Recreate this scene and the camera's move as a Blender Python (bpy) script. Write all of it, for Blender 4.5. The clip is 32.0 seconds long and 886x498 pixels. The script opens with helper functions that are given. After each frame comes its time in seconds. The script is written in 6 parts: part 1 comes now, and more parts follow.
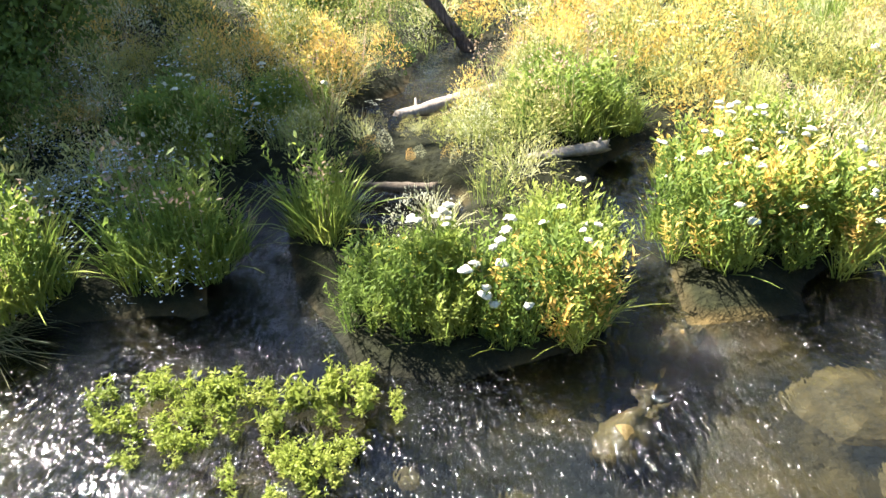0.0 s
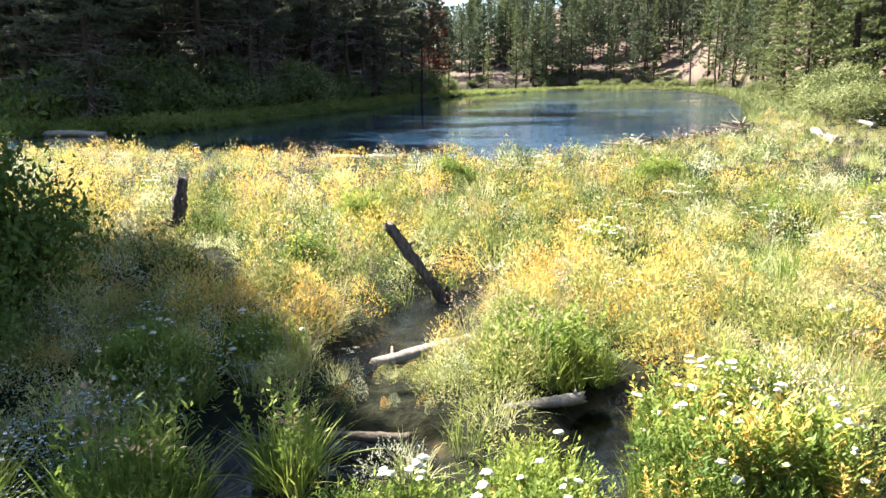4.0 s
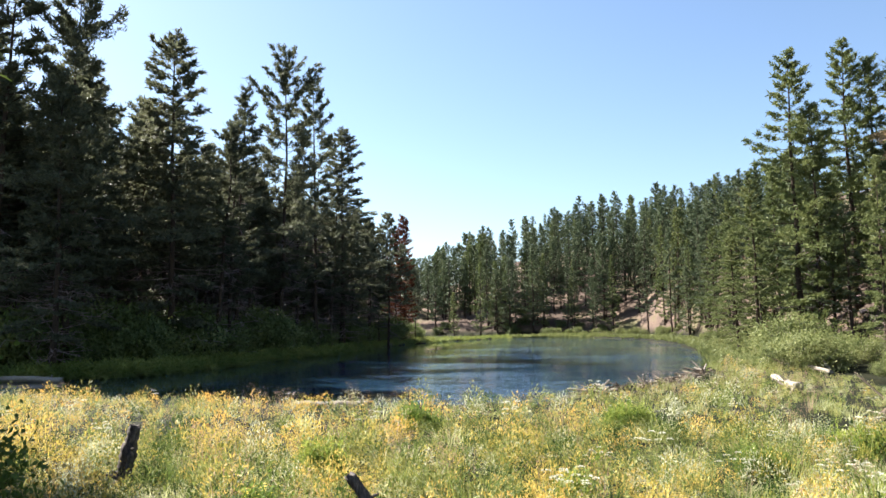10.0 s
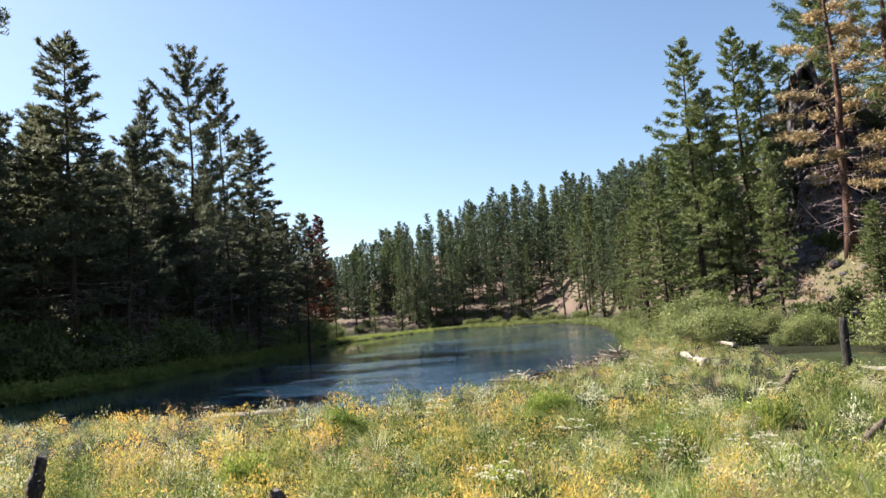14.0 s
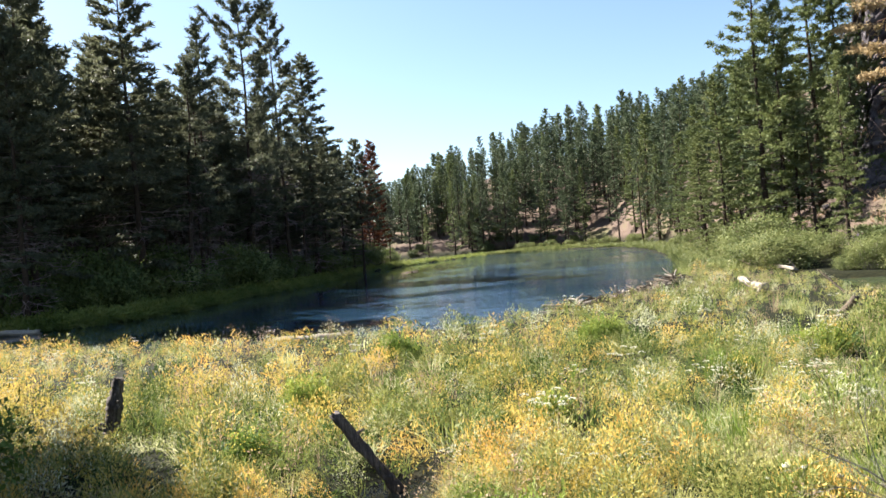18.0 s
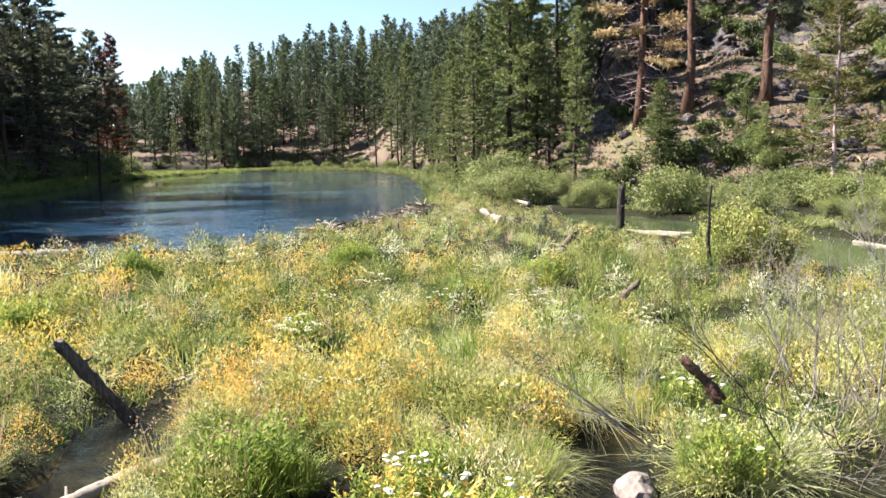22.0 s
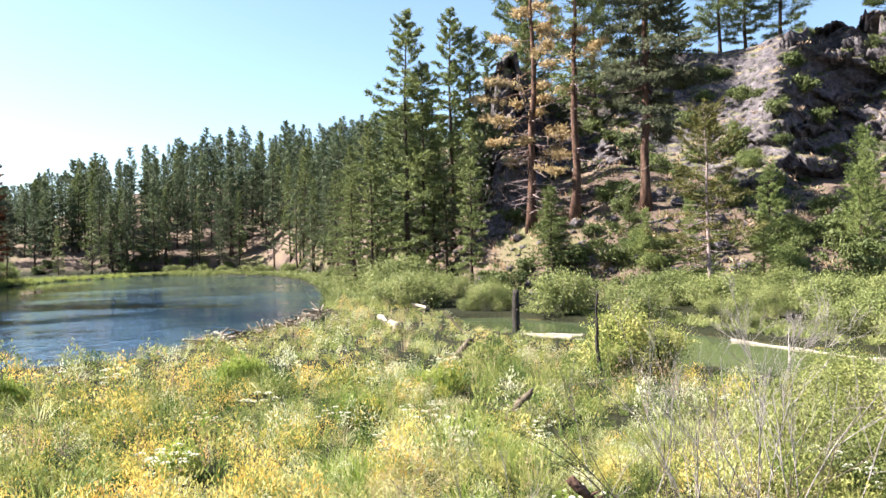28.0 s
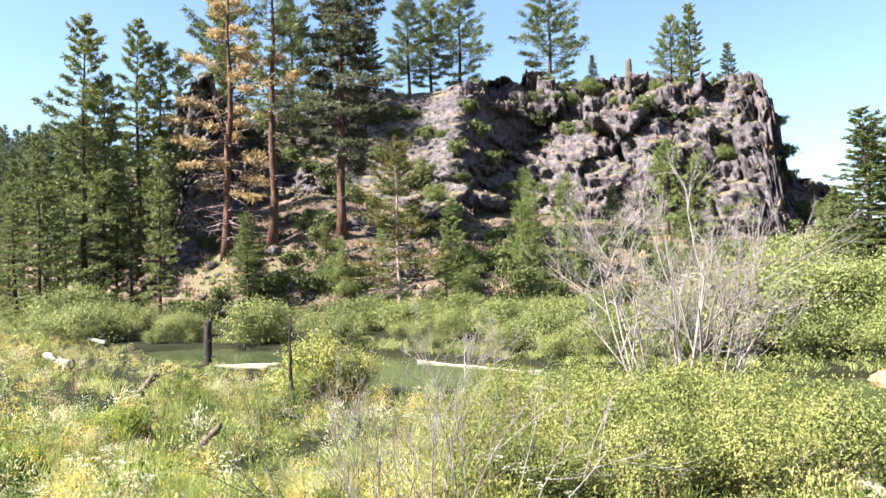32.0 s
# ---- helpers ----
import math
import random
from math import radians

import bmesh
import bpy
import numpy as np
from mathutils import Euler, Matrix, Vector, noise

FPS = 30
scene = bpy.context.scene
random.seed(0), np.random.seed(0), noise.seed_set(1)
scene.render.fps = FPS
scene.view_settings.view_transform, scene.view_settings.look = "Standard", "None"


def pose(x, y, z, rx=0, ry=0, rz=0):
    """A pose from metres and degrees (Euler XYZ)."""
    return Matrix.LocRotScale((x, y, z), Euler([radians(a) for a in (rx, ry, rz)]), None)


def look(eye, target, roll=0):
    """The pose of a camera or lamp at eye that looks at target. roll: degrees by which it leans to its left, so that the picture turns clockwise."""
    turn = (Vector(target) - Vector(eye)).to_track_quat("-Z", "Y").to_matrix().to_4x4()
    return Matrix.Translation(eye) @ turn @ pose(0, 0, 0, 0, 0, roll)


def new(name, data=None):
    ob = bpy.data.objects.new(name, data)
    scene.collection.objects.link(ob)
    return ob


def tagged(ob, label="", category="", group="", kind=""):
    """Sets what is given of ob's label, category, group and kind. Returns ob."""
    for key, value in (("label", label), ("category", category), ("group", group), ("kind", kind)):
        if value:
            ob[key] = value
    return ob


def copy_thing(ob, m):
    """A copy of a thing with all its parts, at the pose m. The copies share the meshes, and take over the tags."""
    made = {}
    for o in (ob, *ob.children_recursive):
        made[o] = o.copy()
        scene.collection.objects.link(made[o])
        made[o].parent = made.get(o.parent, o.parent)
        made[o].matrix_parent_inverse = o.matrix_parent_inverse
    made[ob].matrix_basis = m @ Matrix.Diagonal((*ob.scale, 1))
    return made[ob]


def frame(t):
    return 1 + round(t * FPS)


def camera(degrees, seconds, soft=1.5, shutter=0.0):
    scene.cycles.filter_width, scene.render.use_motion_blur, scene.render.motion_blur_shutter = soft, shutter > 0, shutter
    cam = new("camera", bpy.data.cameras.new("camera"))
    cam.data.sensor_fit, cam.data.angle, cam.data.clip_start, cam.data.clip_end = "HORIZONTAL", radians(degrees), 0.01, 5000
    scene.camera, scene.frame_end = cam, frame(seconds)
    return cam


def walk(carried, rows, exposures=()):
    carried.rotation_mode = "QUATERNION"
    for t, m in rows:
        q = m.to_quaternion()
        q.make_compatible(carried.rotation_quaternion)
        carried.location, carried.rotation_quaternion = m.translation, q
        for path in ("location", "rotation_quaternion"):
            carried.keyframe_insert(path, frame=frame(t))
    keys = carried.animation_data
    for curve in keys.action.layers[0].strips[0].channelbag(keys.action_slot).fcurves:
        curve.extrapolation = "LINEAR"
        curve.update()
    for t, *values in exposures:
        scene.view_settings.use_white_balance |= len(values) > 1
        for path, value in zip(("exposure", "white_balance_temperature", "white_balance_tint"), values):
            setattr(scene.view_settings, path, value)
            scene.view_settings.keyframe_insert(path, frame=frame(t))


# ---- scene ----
cam = camera(62.9, 32.0)
# seconds, eye x, y, z in metres, then yaw (to the east), pitch and lean in degrees
PATH = [
    (0.0, 0.034, 0.083, 2.807, -3.17, -32.54, 3.13),
    (0.5, 0.026, 0.082, 2.812, -2.07, -29.84, 2.27),
    (1.0, 0.022, 0.079, 2.820, -2.19, -27.70, 1.76),
    (1.5, 0.021, 0.083, 2.819, -1.95, -25.26, 1.85),
    (2.0, 0.026, 0.083, 2.818, -1.27, -22.49, 1.60),
    (2.5, 0.024, 0.083, 2.819, -0.51, -20.22, 1.40),
    (3.0, 0.025, 0.080, 2.821, -0.40, -17.53, 0.99),
    (3.5, 0.025, 0.073, 2.823, -0.32, -15.10, 0.90),
    (5.5, 0.031, 0.150, 2.799, -0.23, -9.05, 1.03),
    (6.0, 0.029, 0.172, 2.787, 0.00, -7.15, 0.89),
    (6.5, 0.029, 0.154, 2.793, 0.29, -4.28, 0.74),
    (7.0, 0.026, 0.164, 2.795, 0.42, -2.08, 0.52),
    (7.5, 0.028, 0.156, 2.793, 0.76, 0.42, 0.59),
    (8.0, 0.024, 0.150, 2.800, 1.07, 1.13, 0.63),
    (8.5, 0.023, 0.143, 2.797, 1.31, 3.44, 0.27),
    (9.0, 0.033, 0.153, 2.797, 1.73, 3.97, 0.35),
    (9.5, 0.030, 0.139, 2.795, 2.07, 5.12, 0.66),
    (10.0, 0.027, 0.147, 2.799, 2.60, 6.05, 0.64),
    (10.5, 0.028, 0.133, 2.804, 3.21, 5.66, 0.89),
    (11.0, 0.032, 0.138, 2.805, 4.43, 5.28, 1.45),
    (11.5, 0.028, 0.148, 2.801, 5.67, 4.86, 1.87),
    (12.0, 0.023, 0.159, 2.810, 5.88, 5.95, 0.64),
    (12.5, 0.037, 0.140, 2.829, 7.16, 5.67, 1.81),
    (13.0, 0.048, 0.143, 2.853, 7.48, 6.89, 2.64),
    (13.5, 0.057, 0.135, 2.884, 8.19, 7.20, 3.47),
    (14.0, 0.071, 0.136, 2.911, 9.13, 5.37, 4.38),
    (14.5, 0.074, 0.131, 2.935, 9.42, 2.98, 4.79),
    (16.5, 0.073, 0.082, 2.980, 6.93, -0.06, 4.06),
    (17.0, 0.086, 0.070, 2.983, 4.81, 0.08, 4.32),
    (17.5, 0.069, 0.087, 3.004, 5.06, 0.07, 4.60),
    (18.0, 0.077, 0.091, 2.996, 4.51, -0.30, 4.69),
    (18.5, 0.083, 0.103, 2.996, 6.45, -0.15, 5.01),
    (19.0, 0.102, 0.091, 2.990, 10.69, -0.31, 4.74),
    (19.5, 0.102, 0.097, 2.996, 14.68, -0.60, 4.06),
    (20.0, 0.102, 0.102, 3.005, 16.55, -1.82, 4.49),
    (20.5, 0.107, 0.093, 3.025, 18.80, -2.98, 5.10),
    (21.0, 0.115, 0.077, 3.033, 20.54, -4.48, 3.36),
    (21.5, 0.118, 0.072, 3.054, 22.38, -5.31, 1.65),
    (22.0, 0.120, 0.066, 3.076, 23.39, -7.37, 0.51),
    (22.5, 0.134, 0.047, 3.108, 21.79, -8.57, 0.97),
    (23.0, 0.142, 0.022, 3.152, 20.54, -8.56, 0.66),
    (23.5, 0.155, 0.005, 3.195, 16.81, -6.18, 1.25),
    (24.0, 0.160, -0.005, 3.218, 14.38, -4.17, 1.52),
    (24.5, 0.155, -0.005, 3.225, 12.28, -3.14, 2.01),
    (26.5, 0.184, -0.046, 3.257, 20.27, -0.67, 1.71),
    (27.0, 0.215, -0.054, 3.276, 23.18, -1.16, 2.88),
    (27.5, 0.270, 0.017, 3.299, 27.47, -0.65, 1.00),
    (28.0, 0.311, 0.053, 3.276, 31.28, 0.48, 1.00),
    (28.5, 0.328, 0.055, 3.279, 35.07, 0.95, 1.34),
    (29.0, 0.332, 0.052, 3.269, 38.27, 1.21, 1.16),
    (29.5, 0.366, 0.059, 3.251, 41.13, 1.58, 1.35),
    (30.0, 0.339, -0.014, 3.286, 43.94, 1.75, 1.04),
    (30.5, 0.342, -0.016, 3.284, 46.70, 2.10, 1.33),
    (31.0, 0.341, -0.048, 3.290, 49.34, 2.24, 1.41),
    (31.5, 0.349, -0.050, 3.289, 51.64, 2.19, 1.79),
    (32.0, 0.361, -0.086, 3.286, 54.77, 2.16, 1.38),
]


def stand(x, y, z, yaw, pitch, lean):
    return pose(x, y, z, 90 + pitch, 0, -yaw) @ pose(0, 0, 0, 0, 0, -lean)


EXPOSURES = [(0.0, 3.0), (3.0, 2.85), (6.0, 2.75), (9.0, 2.3), (13.0, 2.02), (14.0, 1.95), (17.0, 2.18), (20.0, 2.28), (21.0, 2.4), (22.0, 2.3), (23.0, 2.4), (27.0, 2.45), (30.0, 2.65), (32.0, 2.6)]
walk(cam, [(r[0], stand(*r[1:])) for r in PATH], EXPOSURES)

# ---------------------------------------------------------------- light
SUN_AZ, SUN_EL = -52.0, 43.0
world = bpy.data.worlds.new("sky")
scene.world = world
world.use_nodes = True
wn = world.node_tree.nodes
sky = wn.new("ShaderNodeTexSky")
sky.sky_type, sky.sun_disc = "NISHITA", False
sky.sun_elevation, sky.sun_rotation = radians(SUN_EL), radians(SUN_AZ)
sky.air_density, sky.dust_density, sky.ozone_density = 1.0, 0.6, 2.4
wn["Background"].inputs[1].default_value = 0.05
world.node_tree.links.new(sky.outputs[0], wn["Background"].inputs[0])
sun_ray = Vector((math.sin(radians(SUN_AZ)) * math.cos(radians(SUN_EL)), math.cos(radians(SUN_AZ)) * math.cos(radians(SUN_EL)), math.sin(radians(SUN_EL))))
sun = new("sun", bpy.data.lights.new("sun", "SUN"))
sun.data.energy, sun.data.angle, sun.data.color = 5.0, radians(0.53), (1.0, 0.95, 0.87)
sun.matrix_world = look(sun_ray * 60, (0, 0, 0))


# ---------------------------------------------------------------- materials
def material(name):
    m = bpy.data.materials.new(name)
    m.use_nodes = True
    m.node_tree.nodes["Principled BSDF"].inputs["Specular IOR Level"].default_value = 0.12
    return m, m.node_tree.nodes, m.node_tree.links, m.node_tree.nodes["Principled BSDF"]


def ramp(nodes, stops):
    r = nodes.new("ShaderNodeValToRGB")
    el = r.color_ramp.elements
    while len(el) < len(stops):
        el.new(0.5)
    for e, (p, c) in zip(el, stops):
        e.position, e.color = p, (*c, 1)
    return r


def noise_node(nodes, links, scale, detail=6, rough=0.6, stretch=None):
    tc = nodes.new("ShaderNodeTexCoord")
    n = nodes.new("ShaderNodeTexNoise")
    n.inputs["Scale"].default_value, n.inputs["Detail"].default_value, n.inputs["Roughness"].default_value = scale, detail, rough
    if stretch:
        mp = nodes.new("ShaderNodeMapping")
        mp.inputs["Scale"].default_value = stretch
        links.new(tc.outputs["Object"], mp.inputs[0])
        links.new(mp.outputs[0], n.inputs[0])
    else:
        links.new(tc.outputs["Object"], n.inputs[0])
    return n


def leaf_material(name, stops, glow=0.4, rough=0.55, single=0.32, scale=0.35, clump=1.0):
    """Leaves: colour by the single leaf and by drifts over metres, part of the light passes through."""
    m, n, l, b = material(name)
    geo, info = n.new("ShaderNodeNewGeometry"), n.new("ShaderNodeObjectInfo")
    nz = noise_node(n, l, scale, 3)
    wide = n.new("ShaderNodeMath")
    wide.operation = "MULTIPLY_ADD"
    l.new(nz.outputs[0], wide.inputs[0])
    wide.inputs[1].default_value, wide.inputs[2].default_value = clump, 0.5 - 0.5 * clump
    mix = n.new("ShaderNodeMath")
    mix.operation = "MULTIPLY_ADD"
    l.new(geo.outputs["Random Per Island"], mix.inputs[0])
    mix.inputs[1].default_value = single
    l.new(wide.outputs[0], mix.inputs[2])
    add = n.new("ShaderNodeMath")
    add.operation = "MULTIPLY_ADD"
    l.new(info.outputs["Random"], add.inputs[0])
    add.inputs[1].default_value = 0.25
    l.new(mix.outputs[0], add.inputs[2])
    sub = n.new("ShaderNodeMath")
    sub.operation = "SUBTRACT"
    l.new(add.outputs[0], sub.inputs[0])
    sub.inputs[1].default_value = 0.4 - (0.55 - single) / 2
    r = ramp(n, stops)
    l.new(sub.outputs[0], r.inputs[0])
    l.new(r.outputs[0], b.inputs["Base Color"])
    b.inputs["Roughness"].default_value = rough
    b.inputs["Specular IOR Level"].default_value = 0.16
    tr = n.new("ShaderNodeBsdfTranslucent")
    l.new(r.outputs[0], tr.inputs[0])
    ms = n.new("ShaderNodeMixShader")
    ms.inputs[0].default_value = glow
    l.new(b.outputs[0], ms.inputs[1])
    l.new(tr.outputs[0], ms.inputs[2])
    l.new(ms.outputs[0], n["Material Output"].inputs[0])
    return m


def bark_material(name, stops, scale=3.0, stretch=(4, 4, 0.7), bump=0.5, rough=0.9):
    m, n, l, b = material(name)
    nz = noise_node(n, l, scale, 8, 0.65, stretch)
    fine = noise_node(n, l, scale * 7, 4, 0.6, stretch)
    mix = n.new("ShaderNodeMath")
    mix.operation = "MULTIPLY_ADD"
    l.new(fine.outputs[0], mix.inputs[0])
    mix.inputs[1].default_value = 0.4
    l.new(nz.outputs[0], mix.inputs[2])
    sub = n.new("ShaderNodeMath")
    sub.operation = "SUBTRACT"
    l.new(mix.outputs[0], sub.inputs[0])
    sub.inputs[1].default_value = 0.2
    r = ramp(n, stops)
    l.new(sub.outputs[0], r.inputs[0])
    l.new(r.outputs[0], b.inputs["Base Color"])
    b.inputs["Roughness"].default_value = rough
    bp = n.new("ShaderNodeBump")
    bp.inputs["Strength"].default_value, bp.inputs["Distance"].default_value = bump, 0.05
    l.new(mix.outputs[0], bp.inputs["Height"])
    l.new(bp.outputs[0], b.inputs["Normal"])
    return m


M = {}
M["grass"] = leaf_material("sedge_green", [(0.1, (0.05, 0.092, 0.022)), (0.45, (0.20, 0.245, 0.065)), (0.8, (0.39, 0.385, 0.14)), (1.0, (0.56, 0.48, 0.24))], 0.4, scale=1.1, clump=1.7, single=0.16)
# darker copy of the sedge: the bank trees' shade is put into its colour
M["bank_sedge"] = leaf_material("shade_toned_sedge", [(0.0, (0.045, 0.075, 0.018)), (0.5, (0.15, 0.19, 0.045)), (1.0, (0.32, 0.33, 0.09))], 0.4, scale=0.5, clump=1.5, single=0.2)
M["pale"] = leaf_material("pale_grass", [(0.0, (0.24, 0.29, 0.098)), (0.5, (0.44, 0.44, 0.224)), (1.0, (0.60, 0.52, 0.336))], 0.5)
M["straw"] = leaf_material("straw_heads", [(0.0, (0.22, 0.14, 0.09)), (0.5, (0.38, 0.26, 0.17)), (1.0, (0.56, 0.43, 0.28))], 0.35)
M["herb"] = leaf_material("herb_leaves", [(0.05, (0.04, 0.076, 0.018)), (0.4, (0.185, 0.215, 0.055)), (0.8, (0.41, 0.375, 0.13)), (1.0, (0.60, 0.49, 0.22))], 0.34, scale=1.5, clump=1.9, single=0.16)
M["herb_dark"] = leaf_material("dark_herb_leaves", [(0.0, (0.015, 0.035, 0.008)), (0.5, (0.045, 0.085, 0.016)), (1.0, (0.13, 0.17, 0.03))], 0.3, scale=1.5, clump=1.5, single=0.16)
M["herb_grey"] = leaf_material("grey_feathery_herb", [(0.0, (0.28, 0.30, 0.16)), (0.5, (0.52, 0.52, 0.33)), (1.0, (0.74, 0.70, 0.53))], 0.35, scale=1.5, clump=1.5)
M["gold"] = leaf_material("golden_herb", [(0.0, (0.32, 0.30, 0.07)), (0.36, (0.55, 0.43, 0.105)), (0.7, (0.72, 0.46, 0.125)), (1.0, (0.78, 0.35, 0.06))], 0.36, scale=1.2, clump=1.8, single=0.16)
M["yellow"] = leaf_material("yellow_petals", [(0.0, (0.72, 0.58, 0.12)), (0.6, (0.80, 0.60, 0.10)), (1.0, (0.80, 0.42, 0.05))], 0.4)
M["white"] = leaf_material("white_umbels", [(0.0, (0.46, 0.47, 0.33)), (0.6, (0.64, 0.62, 0.50)), (1.0, (0.78, 0.74, 0.64))], 0.3)
M["blue"] = leaf_material("pale_blue_petals", [(0.0, (0.45, 0.55, 0.72)), (1.0, (0.75, 0.80, 0.88))], 0.3)
M["willow"] = leaf_material("willow_leaves", [(0.05, (0.045, 0.062, 0.020)), (0.45, (0.155, 0.178, 0.060)), (0.8, (0.275, 0.285, 0.11)), (1.0, (0.38, 0.365, 0.17))], 0.34, scale=0.8, clump=1.5, single=0.16)
M["sage"] = leaf_material("dusty_scrub_leaves", [(0.0, (0.03, 0.045, 0.014)), (0.5, (0.08, 0.10, 0.032)), (1.0, (0.18, 0.19, 0.08))], 0.25)
M["cushion"] = leaf_material("stream_herb_leaves", [(0.05, (0.035, 0.080, 0.016)), (0.45, (0.165, 0.225, 0.042)), (0.8, (0.36, 0.385, 0.08)), (1.0, (0.52, 0.48, 0.14))], 0.48, scale=1.6, clump=1.6, single=0.16)
M["wax"] = leaf_material("wet_meadow_bush_leaves", [(0.05, (0.055, 0.076, 0.022)), (0.45, (0.165, 0.185, 0.056)), (0.85, (0.31, 0.305, 0.108)), (1.0, (0.45, 0.39, 0.15))], 0.34, scale=1.4, clump=1.7, single=0.16)
M["alder"] = leaf_material("alder_leaves", [(0.0, (0.025, 0.05, 0.01)), (0.5, (0.085, 0.125, 0.025)), (1.0, (0.23, 0.26, 0.06))], 0.32, single=0.16)
M["thicket"] = leaf_material("thicket_leaves", [(0.0, (0.035, 0.055, 0.018)), (0.5, (0.115, 0.145, 0.045)), (1.0, (0.30, 0.31, 0.12))], 0.4, scale=0.7, clump=1.5, single=0.2)
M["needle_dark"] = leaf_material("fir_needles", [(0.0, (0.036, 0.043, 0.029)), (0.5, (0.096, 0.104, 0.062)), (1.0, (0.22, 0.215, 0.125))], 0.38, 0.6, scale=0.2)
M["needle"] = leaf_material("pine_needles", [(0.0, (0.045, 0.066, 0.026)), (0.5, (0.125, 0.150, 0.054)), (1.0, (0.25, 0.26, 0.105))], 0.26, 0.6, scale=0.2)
M["needle_young"] = leaf_material("young_pine_needles", [(0.0, (0.06, 0.088, 0.03)), (0.5, (0.16, 0.195, 0.064)), (1.0, (0.31, 0.325, 0.13))], 0.3, 0.6, scale=0.2)
M["needle_mid"] = leaf_material("blue_green_needles", [(0.0, (0.030, 0.046, 0.026)), (0.5, (0.085, 0.110, 0.058)), (1.0, (0.19, 0.21, 0.11))], 0.25, 0.6, scale=0.2)
M["needle_dry"] = leaf_material("drying_needles", [(0.0, (0.06, 0.065, 0.02)), (0.5, (0.12, 0.11, 0.035)), (1.0, (0.22, 0.16, 0.06))], 0.25, 0.7, scale=0.2)
M["needle_brown"] = leaf_material("brown_needles", [(0.0, (0.15, 0.105, 0.055)), (0.5, (0.33, 0.24, 0.125)), (1.0, (0.52, 0.40, 0.23))], 0.3, 0.7, scale=0.2)
M["needle_red"] = leaf_material("rusty_needles", [(0.0, (0.07, 0.025, 0.012)), (0.6, (0.16, 0.055, 0.025)), (1.0, (0.24, 0.10, 0.04))], 0.2, 0.7, scale=0.2)
M["bark"] = bark_material("dark_bark", [(0.2, (0.018, 0.013, 0.010)), (0.6, (0.06, 0.042, 0.03)), (1.0, (0.13, 0.09, 0.065))])
M["dead_limb"] = bark_material("dead_limbs", [(0.2, (0.15, 0.105, 0.105)), (0.6, (0.30, 0.225, 0.22)), (1.0, (0.46, 0.37, 0.36))])
M["bark_red"] = bark_material("orange_bark", [(0.3, (0.018, 0.011, 0.009)), (0.52, (0.085, 0.048, 0.036)), (0.75, (0.19, 0.11, 0.075)), (1.0, (0.30, 0.19, 0.13))], 2.0, (2.5, 2.5, 0.6), 0.8)
M["bark_grey"] = bark_material("grey_bark", [(0.2, (0.12, 0.10, 0.08)), (0.6, (0.30, 0.26, 0.22)), (1.0, (0.48, 0.43, 0.37))], 5.0)
M["dead_grey"] = bark_material("grey_dead_twigs", [(0.2, (0.11, 0.092, 0.086)), (0.6, (0.25, 0.222, 0.208)), (1.0, (0.44, 0.40, 0.375))], 6.0)
M["char"] = bark_material("charred_wood", [(0.2, (0.008, 0.007, 0.007)), (0.5, (0.030, 0.025, 0.022)), (0.75, (0.09, 0.075, 0.065)), (1.0, (0.26, 0.22, 0.19))], 4.0, (6, 6, 1.2), 0.7, 0.75)
M["char_grey"] = bark_material("half_charred_wood", [(0.2, (0.02, 0.017, 0.017)), (0.45, (0.06, 0.05, 0.046)), (0.7, (0.16, 0.135, 0.125)), (1.0, (0.36, 0.32, 0.29))], 4.0, (6, 6, 1.2), 0.7, 0.75)
M["drift"] = bark_material("bleached_driftwood", [(0.15, (0.11, 0.088, 0.066)), (0.5, (0.26, 0.22, 0.18)), (1.0, (0.44, 0.40, 0.345))], 4.0, (7, 7, 0.8), 0.5)
M["stick"] = bark_material("weathered_sticks", [(0.2, (0.035, 0.028, 0.022)), (0.6, (0.12, 0.095, 0.07)), (1.0, (0.28, 0.23, 0.18))], 5.0)


